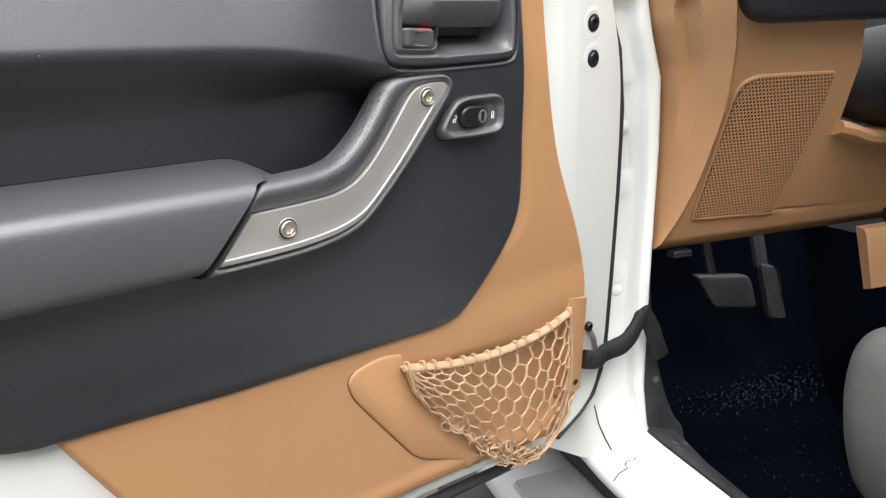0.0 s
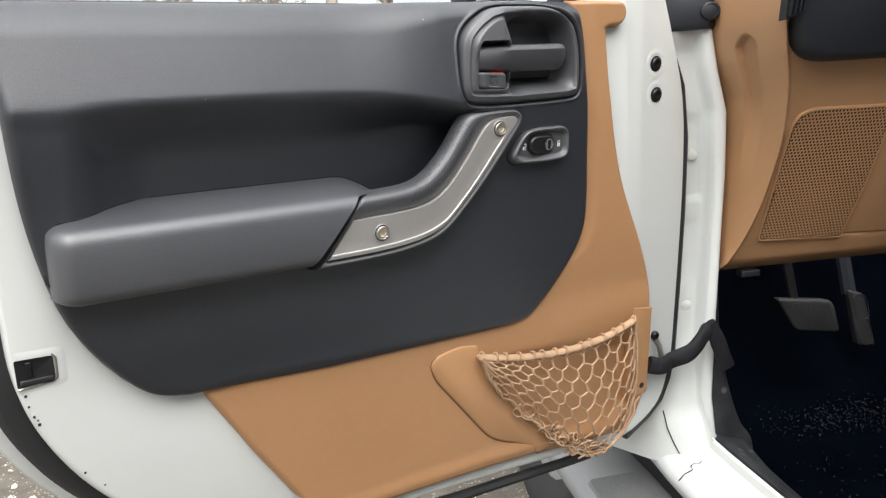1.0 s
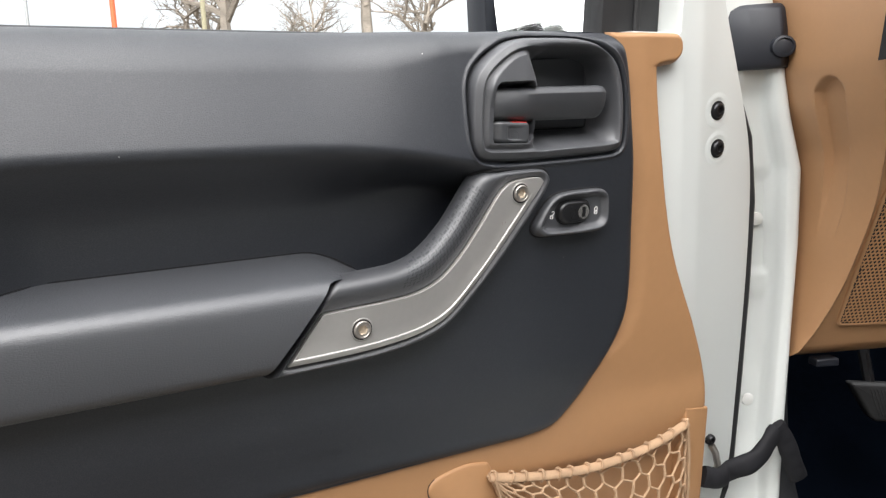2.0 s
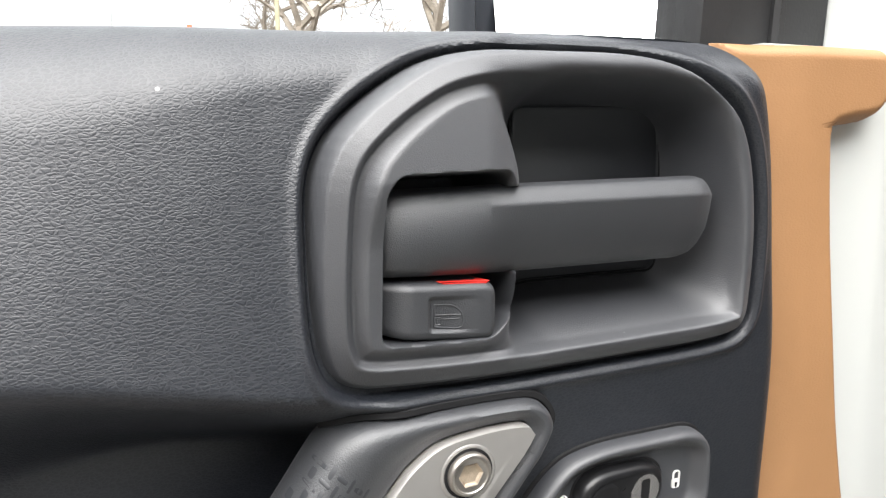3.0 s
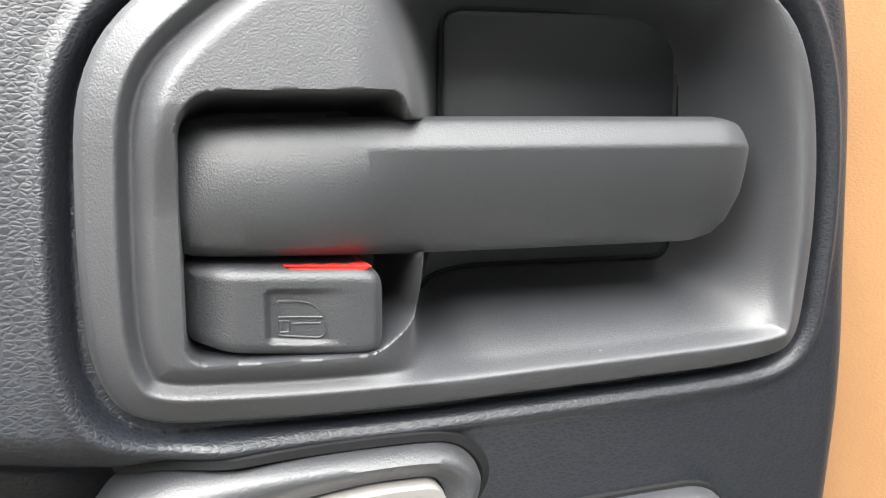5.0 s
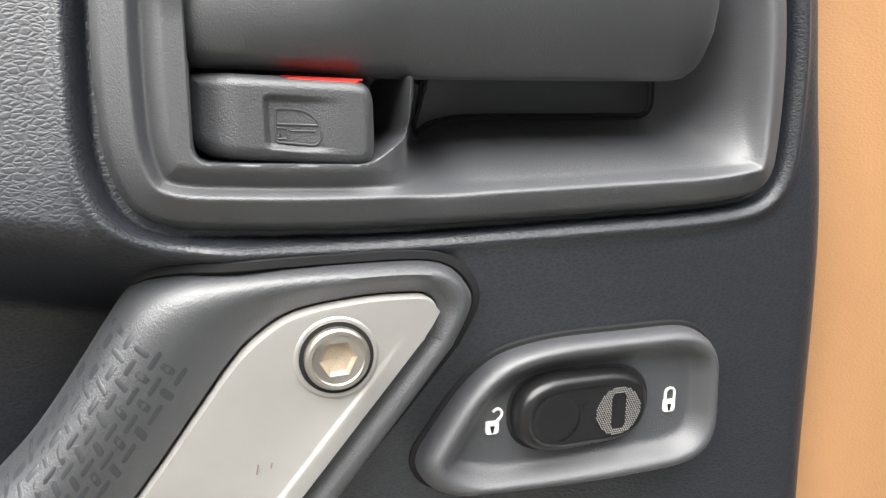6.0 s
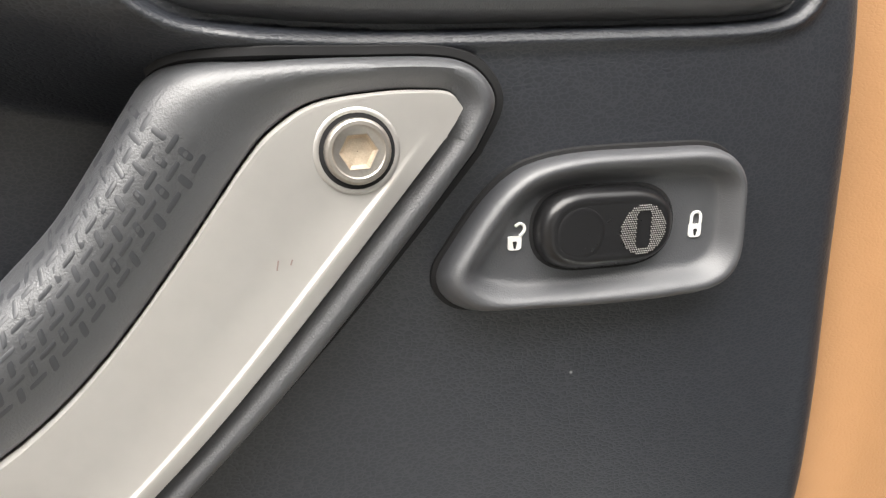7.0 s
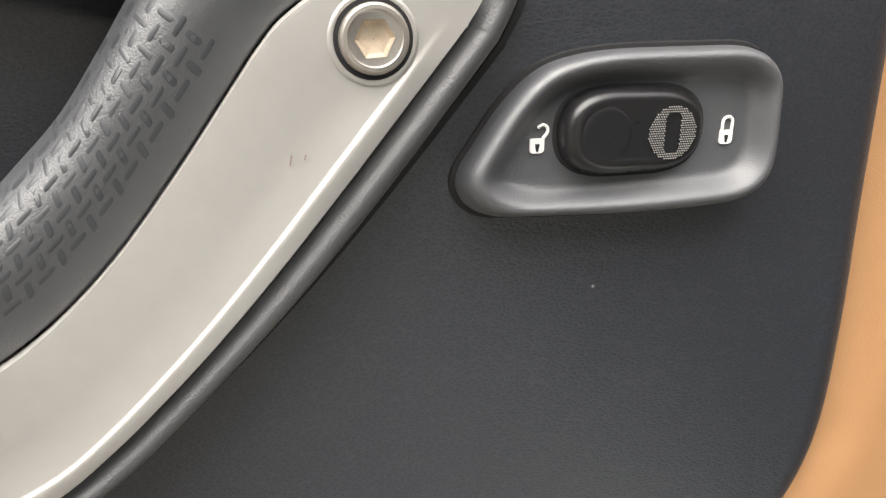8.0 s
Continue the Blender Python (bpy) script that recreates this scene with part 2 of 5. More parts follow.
def catmull(pts, n=6, closed=False):
    """A smooth line through points of any dimension."""
    p = [np.array(q, float) for q in pts]
    out = []
    k = len(p)
    for i in range(k if closed else k - 1):
        a, b, c, d = (p[(i - 1) % k], p[i], p[(i + 1) % k], p[(i + 2) % k]) if closed else (p[max(i - 1, 0)], p[i], p[i + 1], p[min(i + 2, k - 1)])
        for j in range(n):
            t = j / n
            out.append(0.5 * (2 * b + (c - a) * t + (2 * a - 5 * b + 4 * c - d) * t * t + (3 * b - a - 3 * c + d) * t ** 3))
    if not closed:
        out.append(p[-1])
    return out


def rounded(pts, n=5):
    """A polygon from corners (x, z, radius), each rounded off."""
    out = []
    k = len(pts)
    for i in range(k):
        a, b, c = (np.array(pts[j % k][:2], float) for j in (i - 1, i, i + 1))
        r = pts[i][2]
        if r <= 0:
            out.append(b)
            continue
        u, v = a - b, c - b
        lu, lv = np.linalg.norm(u), np.linalg.norm(v)
        p, q = b + u / lu * min(r, lu * 0.49), b + v / lv * min(r, lv * 0.49)
        for j in range(n + 1):
            t = j / n
            out.append((1 - t) ** 2 * p + 2 * t * (1 - t) * b + t * t * q)
    return out


def area(poly):
    q = np.array(poly)
    return 0.5 * np.sum(q[:, 0] * np.roll(q[:, 1], -1) - np.roll(q[:, 0], -1) * q[:, 1])


def shrink(poly, s):
    """The polygon moved inwards by s."""
    q = np.array(poly, float)
    if area(q) < 0:
        q = q[::-1]
    e = np.roll(q, -1, 0) - q
    e /= np.maximum(np.linalg.norm(e, axis=1), 1e-9)[:, None]
    nrm = np.stack([-e[:, 1], e[:, 0]], 1)
    m = nrm + np.roll(nrm, 1, 0)
    m /= np.maximum(np.sum(m * nrm, 1), 0.35)[:, None]
    r = q + m * s
    for _ in range(4):
        # corners that would cross over run together
        back = np.sum((np.roll(r, -1, 0) - r) * e, 1) < 0
        if not back.any():
            break
        for k in np.nonzero(back)[0]:
            r[k] = r[(k + 1) % len(r)] = (r[k] + r[(k + 1) % len(r)]) / 2
    return r


def cap_fan(bm, ring):
    """Closes a ring: a fan round its middle where that suits, else one face."""
    n = len(ring)
    mid = sum((v.co for v in ring), Vector()) / n
    nrm = sum(((ring[k].co - mid).cross(ring[(k + 1) % n].co - mid) for k in range(n)), Vector())
    if all((ring[k].co - mid).cross(ring[(k + 1) % n].co - mid).dot(nrm) > -1e-14 for k in range(n)):
        c = bm.verts.new(mid)
        for k in range(n):
            bm.faces.new((ring[k], ring[(k + 1) % n], c)).material_index = 1
    else:
        bm.faces.new(ring)


def inside(poly, X, Z):
    """Signed distance to a polygon's outline, positive inside, for arrays."""
    q = np.array(poly, float)
    best = np.full(X.shape, 1e9)
    odd = np.zeros(X.shape, bool)
    for a, b in zip(q, np.roll(q, -1, 0)):
        d = b - a
        t = np.clip(((X - a[0]) * d[0] + (Z - a[1]) * d[1]) / max(d @ d, 1e-12), 0, 1)
        best = np.minimum(best, np.hypot(X - a[0] - t * d[0], Z - a[1] - t * d[1]))
        if a[1] != b[1]:
            odd ^= ((a[1] > Z) != (b[1] > Z)) & (X < (b[0] - a[0]) * (Z - a[1]) / (b[1] - a[1]) + a[0])
    return np.where(odd, best, -best)


def soft(v):
    v = np.clip(v, 0, 1)
    return v * v * (3 - 2 * v)


def ring_faces(bm, rings, close=True, flip=False):
    vs = [[bm.verts.new(p) for p in r] for r in rings]
    k = len(vs[0])
    for a, b in zip(vs, vs[1:]):
        for i in range(k if close else k - 1):
            j = (i + 1) % k
            f = (a[i], a[j], b[j], b[i])
            bm.faces.new(f[::-1] if flip else f)
    return vs


def slab(outline, profile, place=on_door, cap=True, back=False):
    """A solid from an outline: rings at (inset, depth), the last one filled."""
    bm = bmesh.new()
    rings = [[place(p[0], p[1], d) for p in shrink(outline, s)] for s, d in profile]
    vs = ring_faces(bm, rings)
    if cap:
        cap_fan(bm, vs[-1])
    if back:
        bm.faces.new(vs[0][::-1])
    bmesh.ops.recalc_face_normals(bm, faces=bm.faces)
    return bm


def tube(points, r, n=6, bm=None, squash=1.0, taper=None, closed=False):
    """A round cord along points."""
    bm = bm or bmesh.new()
    p = [Vector(q) for q in points]
    rings = []
    side = None
    for i, q in enumerate(p):
        if closed:
            d = (p[(i + 1) % len(p)] - p[i - 1])
        else:
            d = (p[min(i + 1, len(p) - 1)] - p[max(i - 1, 0)])
        d = d.normalized() if d.length > 1e-9 else Vector((0, 0, 1))
        if side is None:
            side = d.orthogonal().normalized()
        else:
            side = (side - d * side.dot(d)).normalized()
        up = d.cross(side)
        rad = r if taper is None else taper[i]
        rings.append([q + (side * math.cos(2 * math.pi * k / n) + up * math.sin(2 * math.pi * k / n) * squash) * rad for k in range(n)])
    if closed:
        rings.append(rings[0])
    vs = ring_faces(bm, rings)
    if not closed:
        bm.faces.new(vs[0][::-1])
        bm.faces.new(vs[-1])
    return bm


def field(zs, us, xl, xr, height, place=on_door, zmap=None):
    """A sheet over rows zs between the left line xl(z) and the right line xr(z), standing out by height(X, Z)."""
    Z, U = np.meshgrid(np.array(zs), np.array(us), indexing="ij")
    X = xl(Z) + (xr(Z) - xl(Z)) * U
    if zmap:
        Z = zmap(X, Z)
    D = height(X, Z)
    bm = bmesh.new()
    v = [[bm.verts.new(place(X[i, j], Z[i, j], D[i, j])) for j in range(X.shape[1])] for i in range(X.shape[0])]
    for i in range(X.shape[0] - 1):
        for j in range(X.shape[1] - 1):
            bm.faces.new((v[i][j], v[i][j + 1], v[i + 1][j + 1], v[i + 1][j]))
    return bm


def loft(sections, caps=True):
    bm = bmesh.new()
    vs = ring_faces(bm, sections)
    if caps:
        cap_fan(bm, vs[0][::-1])
        cap_fan(bm, vs[-1])
    bmesh.ops.recalc_face_normals(bm, faces=bm.faces)
    return bm


def soften(ob, width, segments=3, angle=35):
    m = ob.modifiers.new("bevel", 'BEVEL')
    m.width, m.segments, m.limit_method, m.angle_limit = width, segments, 'ANGLE', radians(angle)
    m.harden_normals = False
    return ob


def box(a, b, place):
    """A block between two corners in one of the two frames."""
    bm = bmesh.new()
    q = [bm.verts.new(place(*(b[k] if i >> k & 1 else a[k] for k in range(3)))) for i in range(8)]
    for f in ((0, 2, 3, 1), (4, 5, 7, 6), (0, 1, 5, 4), (2, 6, 7, 3), (0, 4, 6, 2), (1, 3, 7, 5)):
        bm.faces.new([q[i] for i in f])
    bmesh.ops.recalc_face_normals(bm, faces=bm.faces)
    return bm


def line(points):
    """A function through (z, x) pairs, linear between them."""
    zs, xs = zip(*points)
    return lambda z: np.interp(z, zs, xs)


def smooth_line(points, n=6):
    q = catmull(points, n)
    zs, xs = [p[0] for p in q], [p[1] for p in q]
    return lambda z: np.interp(z, zs, xs)


def spaced(*runs):
    """Values in runs (from, to, step)."""
    out = []
    for a, b, s in runs:
        k = max(1, round((b - a) / s))
        out += [a + (b - a) * i / k for i in range(k)]
    return out + [runs[-1][1]]


def round_disc(x, z, rings, n=24, place=on_door):
    """A turned piece on the door: rings of (radius, depth), the last one filled."""
    bm = bmesh.new()
    vs = ring_faces(bm, [[place(x + r * math.cos(2 * math.pi * k / n), z + r * math.sin(2 * math.pi * k / n), d) for k in range(n)] for r, d in rings])
    bm.faces.new(vs[-1])
    bmesh.ops.recalc_face_normals(bm, faces=bm.faces)
    return bm


# ---- ground ----
bm = bmesh.new()
rings = [[Vector((0.5 + r * math.cos(k * math.pi / 24), 0.5 + r * math.sin(k * math.pi / 24), 0)) for k in range(48)] for r in (0.5, 1, 2, 4, 8, 20, 80, 400, 3000)]
gv = ring_faces(bm, rings)
bm.faces.new(gv[0][::-1])
bmesh.ops.recalc_face_normals(bm, faces=bm.faces)
tagged(part("ground", bm, M_GRAVEL), "pale brown gravel ground of the parking place", "ground", kind="structure")


# unseen wall, added to block low sky and darken the door's reflections
WALL = [(0.0, -0.15), (0.0, 0.15), (4.1, 0.15), (4.15, 0.20), (4.25, 0.20), (4.25, -0.15)]
wall_rows = [[Vector((x, -4.3 + d, z)) for z, d in WALL] for x in (-9.0, 8.0)]
tagged(part("unseen_wall", loft(wall_rows), M_RENDER), "unseen dark rendered wall added to darken reflections on the door", "wall", kind="structure")

# ---- the open door ----
car = thing("car", "white off-road car with its front door open", "car")

SHELL = [(0.052, 1.205, 0.01), (0.050, 0.915, 0.03), (0.062, 0.862, 0.03), (0.094, 0.798, 0.04), (0.19, 0.690, 0.06), (0.32, 0.662, 0.05), (0.70, 0.640, 0.02),
         (0.80, 0.629, 0.03), (0.868, 0.664, 0.03), (0.888, 0.730, 0.04), (0.884, 0.98, 0.1), (0.872, 1.110, 0.05), (0.842, 1.190, 0.05), (0.800, 1.290, 0.05),
         (0.775, 1.430, 0.02), (0.749, 1.430, 0.01), (0.749, 1.236, 0.004)]
# inwards, the panel is open behind the trim
OPENING = [(0.690, 1.236, 0), (0.692, 1.02, 0), (0.782, 0.86, 0), (0.797, 0.74, 0), (0.765, 0.688, 0), (0.37, 0.692, 0), (0.245, 0.885, 0), (0.19, 0.895, 0), (0.105, 1.00, 0), (0.090, 1.205, 0)]
door = part("door", slab(rounded(SHELL + OPENING, 5), [(-0.002, -0.035), (-0.001, -0.008), (0.0, -0.004), (0.002, -0.001), (0.006, 0.0)]), M_WHITE, car, "open door with a white painted inner panel")
BACK = [(0.06, 1.205), (0.062, 0.86), (0.2, 0.70), (0.32, 0.672), (0.8, 0.64), (0.87, 0.73), (0.86, 1.1), (0.70, 1.205)]
part("door_backing", slab(BACK, [(0.0, -0.040), (0.0, -0.038)]), M_SHADOWGAP, door)
SKIN = [(0.012, 1.235, 0.01), (0.010, 0.900, 0.03), (0.024, 0.842, 0.03), (0.060, 0.778, 0.04), (0.17, 0.662, 0.06), (0.32, 0.636, 0.05), (0.70, 0.622, 0.02),
        (0.80, 0.618, 0.03), (0.868, 0.655, 0.03), (0.886, 0.730, 0.04), (0.882, 0.98, 0.1), (0.872, 1.110, 0.05), (0.842, 1.190, 0.05), (0.80, 1.235, 0.02)]
part("skin", slab(rounded(SKIN, 5), [(0.0, -0.085), (0.0, -0.062), (0.003, -0.058)], back=True), M_WHITE, door, "white painted outer skin edge")
BAND = [(0.026, 1.235, 0.01), (0.024, 0.905, 0.03), (0.037, 0.850, 0.03), (0.072, 0.786, 0.04), (0.18, 0.673, 0.06), (0.32, 0.648, 0.05), (0.70, 0.628, 0.02),
        (0.80, 0.622, 0.03), (0.876, 0.660, 0.03), (0.897, 0.730, 0.04), (0.894, 0.98, 0.1), (0.882, 1.110, 0.05), (0.850, 1.190, 0.05), (0.80, 1.235, 0.02)]
part("weather_seal", slab(rounded(BAND, 5), [(0.002, -0.056), (0.0, -0.045), (0.002, -0.032), (0.008, -0.026), (0.02, -0.028)]), M_SEAL, door, "black rubber weather seal")

part("edge_seal", tube([on_door(x, z, -0.010) for x, z in ((0.858, 1.165), (0.872, 1.13), (0.884, 1.06), (0.890, 0.96), (0.8935, 0.84), (0.8945, 0.74), (0.890, 0.705), (0.876, 0.672), (0.850, 0.650), (0.81, 0.628))], 0.0120, 8, squash=0.6, taper=[0.003, 0.008, 0.0115, 0.012, 0.012, 0.012, 0.012, 0.012, 0.012, 0.011]), M_SEAL, door, "black rubber edge seal")

part("bottom_seal", tube([on_door(x, z, -0.012) for x, z in ((0.20, 0.653), (0.509, 0.629), (0.600, 0.625), (0.699, 0.620), (0.741, 0.619))], 0.007, 8), M_SEAL, door, "black rubber lower seal")

# tan lower and side trim
tan_l = line([(0.655, 0.335), (0.713, 0.299), (0.784, 0.254), (0.862, 0.209), (0.876, 0.212), (0.880, 0.50), (0.90, 0.60), (0.936, 0.656), (0.968, 0.670), (1.01, 0.672), (1.06, 0.668), (1.11, 0.662), (1.15, 0.657), (1.24, 0.655)])
tan_r = line([(p[0], p[1]) for p in catmull([(0.645, 0.770), (0.657, 0.802), (0.704, 0.825), (0.747, 0.830), (0.830, 0.822), (0.876, 0.815), (0.928, 0.793), (1.008, 0.755), (1.068, 0.736), (1.130, 0.723), (1.199, 0.712)], 6)]
             + [(1.2025, 0.7125), (1.2040, 0.722), (1.2048, 0.731), (1.2075, 0.7375), (1.2125, 0.7425), (1.219, 0.7445), (1.226, 0.7435), (1.231, 0.7405), (1.2345, 0.735)])
tan_bot = line([(0.33, 0.672), (0.45, 0.6705), (0.558, 0.667), (0.627, 0.663), (0.691, 0.654), (0.77, 0.650), (0.83, 0.650)])
tan_lift = lambda X, Z: Z + (tan_bot(X) - 0.6455) * np.clip((0.72 - Z) / 0.0745, 0, 1)
tan_outline = [(x, float(tan_bot(x))) for x in (0.78, 0.73, 0.69, 0.62, 0.55, 0.45, 0.327)] + [(tan_l(z), z) for z in spaced((0.68, 1.2345, 0.01))] + [(tan_r(z), z) for z in reversed(spaced((0.651, 1.19, 0.008), (1.19, 1.2345, 0.001)))]
NET_AREA = rounded([(0.535, 0.822, 0.01), (0.56, 0.76, 0.02), (0.64, 0.675, 0.02), (0.76, 0.655, 0.03), (0.812, 0.70, 0.02), (0.806, 0.80, 0.02), (0.70, 0.812, 0.03)])


def tan_height(X, Z):
    edge = inside(tan_outline, X, Z)
    d = 0.010 * np.sqrt(np.clip(edge / 0.006, 0, 1) * (2 - np.clip(edge / 0.006, 0, 1)))
    d = d + 0.005 * soft((Z - 0.83) / 0.12) * soft((X - tan_l(Z) - 0.012) / 0.03) - 0.002 * soft((Z - 1.10) / 0.08)
    d = d + 0.003 * soft((0.885 - Z) / 0.045) * soft((Z - 0.805) / 0.035) * soft((X - 0.52) / 0.25)
    d = d - 0.009 * soft(inside(NET_AREA, X, Z) / 0.02)
    d = d + 0.004 * soft((0.70 - Z) / 0.03) * soft(edge / 0.02)
    return d


part("tan_trim_panel", field(spaced((0.6455, 0.665, 0.002), (0.665, 1.19, 0.005), (1.19, 1.2345, 0.0007)), spaced((0, 0.02, 0.004), (0.02, 0.80, 0.012), (0.80, 1.0, 0.006)), tan_l, tan_r, tan_height, zmap=tan_lift), M_TAN, door, "tan vinyl lower trim panel")
COVER = [(0.530, 0.841, 0.003), (0.506, 0.846, 0.012), (0.463, 0.838, 0.022), (0.470, 0.812, 0.014), (0.553, 0.708, 0.02), (0.615, 0.682, 0.03), (0.628, 0.665, 0.004), (0.66, 0.668, 0.01), (0.60, 0.735, 0.05), (0.556, 0.790, 0.03)]
part("pocket_cover", slab(rounded(COVER, 6), [(0.0, 0.0), (0.0, 0.0105), (0.0008, 0.0118), (0.003, 0.0128)]), M_TAN, door, "smooth tan cover beside the net")
part("seam", tube([on_door(p[0], p[1], 0.0105) for p in shrink(rounded(COVER, 6), -0.0003)][16:-10], 0.0004, 5), M_SHADOWGAP, door)
part("edge_strip", slab(rounded([(0.786, 0.700, 0.004), (0.824, 0.702, 0.006), (0.8225, 0.832, 0.002), (0.786, 0.838, 0.002)]), [(0.0, 0.0), (0.0, 0.012), (0.001, 0.0135), (0.003, 0.014)]), M_TAN, door, "raised tan edge strip")
part("screw_hole", round_disc(0.812, 0.716, [(0.0045, 0.0136), (0.004, 0.0146), (0.0025, 0.0142)], 14), M_SHADOWGAP, door)

# black padded trim with the pull recess
bot = line([(0.06, 0.868), (0.21, 0.868), (0.346, 0.861), (0.568, 0.858), (0.70, 0.858)])
TRIM = catmull([(0.568, 0.858), (0.600, 0.862), (0.620, 0.875), (0.643, 0.898), (0.6725, 0.936), (0.6865, 0.968), (0.6885, 1.010), (0.6855, 1.060), (0.6800, 1.110), (0.6735, 1.150), (0.6672, 1.190), (0.6608, 1.2150), (0.6545, 1.2250), (0.6440, 1.2304), (0.625, 1.232)], 5)
trim_r = lambda z: np.interp(z, [p[1] for p in TRIM], [p[0] for p in TRIM])
TRIML = catmull([(0.195, 0.868), (0.170, 0.8735), (0.149, 0.8865), (0.120, 0.920), (0.097, 0.962), (0.085, 1.003), (0.077, 1.050), (0.073, 1.100), (0.071, 1.180), (0.071, 1.232)], 5)
trim_l = lambda z: np.interp(z, [p[1] if p[1] > 0.90 else (p[1] - 0.2143) / 0.7619 for p in TRIML], [p[0] for p in TRIML])
trim_poly = [(p[0], p[1]) for p in TRIM] + [(p[0], p[1]) for p in reversed(TRIML)]
BEZEL = rounded([(0.4935, 1.160, 0.03), (0.4945, 1.136, 0.010), (0.502, 1.1250, 0.012), (0.545, 1.1228, 0.03), (0.643, 1.1252, 0.02), (0.6555, 1.1292, 0.010), (0.6562, 1.162, 0.03), (0.6505, 1.194, 0.02),
                 (0.6395, 1.2120, 0.018), (0.611, 1.2255, 0.025), (0.535, 1.2245, 0.02), (0.512, 1.211, 0.012), (0.4955, 1.194, 0.014)], 6)
RECESS = rounded([(0.103, 1.052, 0.01), (0.104, 1.120, 0.02), (0.125, 1.141, 0.02), (0.25, 1.141, 0.05), (0.37, 1.140, 0.05), (0.43, 1.132, 0.03), (0.470, 1.124, 0.02), (0.512, 1.117, 0.008),
                  (0.532, 1.095, 0.02), (0.500, 1.050, 0.03), (0.470, 1.018, 0.03), (0.42, 0.99, 0.02), (0.10, 1.00, 0.01)], 6)


def trim_height(X, Z):
    edge = inside(trim_poly, X, Z)
    d = 0.021 + 0.0080 * soft((Z - 1.03) / 0.11) - 0.004 * soft((0.93 - Z) / 0.06)
    b = inside(BEZEL, X, Z)
    # the brow over the pull recess, and the leaning face above it
    over = Z - np.interp(X, [0.0, 0.38, 0.43, 0.457, 0.492, 0.512, 0.70], [1.142, 1.141, 1.1365, 1.129, 1.121, 1.114, 1.114])
    shelf = soft((over + 0.020) / 0.020) * soft((0.545 - X) / 0.06)
    lip = np.clip((-b - 0.002) / 0.005, 0, 1)
    lean = (over + np.sqrt(over * over + 0.004 ** 2)) / 2
    d = d + shelf * (0.002 + 0.007 * soft((X - 0.36) / 0.13) * (0.6 + 0.4 * np.sqrt(lip * (2 - lip)))) - 0.42 * lean * soft((0.56 - X) / 0.08) * (0.55 + 0.45 * soft((0.48 - X) / 0.12))
    top = np.clip((1.232 - Z) / (0.020 + 0.014 * soft((0.50 - X) / 0.08)), 0, 1)
    d = d - (0.022 + 0.004 * soft((0.50 - X) / 0.08)) * (1 - np.sqrt(top * (2 - top)))
    rim = np.clip(edge / 0.011, 0, 1)
    keep = np.where(Z > 1.215, 1 - soft((X - 0.54) / 0.06), 0.0)
    d = 0.013 + (d - 0.013) * np.maximum(np.sqrt(rim * (2 - rim)), keep)
    hollow = inside(RECESS, X, Z)
    d = d - 0.036 * soft((hollow + 0.008) / (0.028 + 0.024 * soft((0.47 - X) / 0.10))) * soft((X - 0.092) / 0.095)
    bead = 0.0016 * np.exp(-((b + 0.0042) / 0.0016) ** 2)
    d = d + bead - 0.004 * soft((b + 0.0022) / 0.0016)
    return np.where(b > 0.003, -0.03, d)


zrows = spaced((0.858, 0.875, 0.0017), (0.875, 1.02, 0.0035), (1.02, 1.10, 0.002), (1.10, 1.117, 0.0012), (1.117, 1.132, 0.0005), (1.132, 1.222, 0.0011), (1.222, 1.232, 0.0006))
ucols = spaced((0, 0.03, 0.003), (0.03, 0.64, 0.006), (0.64, 0.985, 0.0010), (0.985, 1.0, 0.0015))
trim = part("black_trim_panel", field(zrows, ucols, trim_l, trim_r, trim_height, zmap=lambda X, Z: Z + (bot(X) - 0.858) * np.clip((0.90 - Z) / 0.042, 0, 1)), M_VINYL, door, "black grained vinyl upper trim panel", sharp=60)

# armrest pad: one outline of height and depth drawn along its length
ARM_CUT = [(0.9800, 0.010), (0.9805, 0.040), (0.9825, 0.047), (0.9865, 0.0505), (0.9930, 0.0520), (1.0100, 0.0530), (1.0280, 0.0525), (1.0360, 0.0510), (1.0410, 0.0475), (1.0445, 0.0425),
           (1.0470, 0.0350), (1.0495, 0.0250), (1.0535, 0.0100), (1.0580, -0.0060), (1.0640, -0.0260), (1.0660, -0.0330)]
arm_rows = []
for z0, d0 in catmull(ARM_CUT, 3):
    right = 0.313 + (min(z0, 1.046) - 0.981) * 0.815 + max(0.0, min(1.0, (0.045 - d0) / 0.075)) * (0.098 if z0 > 1.03 else 0.0)
    row = []
    for u in spaced((0, 0.10, 0.008), (0.10, 0.80, 0.02), (0.80, 1.0, 0.012)):
        x = 0.0885 + (right - 0.0885) * u
        k = min(1.0, (x - 0.0885) / 0.020)
        d = d0 - 0.034 * (1 - math.sqrt(k * (2 - k)))
        z = z0 - (0.006 * (1 - math.sqrt(k * (2 - k))) if z0 > 1.03 else 0) + (0.004 * (1 - k) ** 2 if z0 < 0.985 else 0)
        if z0 > 1.03:
            z -= 0.036 * float(soft((x - 0.362) / 0.090)) * min(1.0, (z0 - 1.03) / 0.016)
        row.append(on_door(x, z, d))
    arm_rows.append(row)
bm = bmesh.new()
ring_faces(bm, arm_rows, close=False)
bm.normal_update()
part("armrest", bm, M_ARM, door, "padded black vinyl armrest")
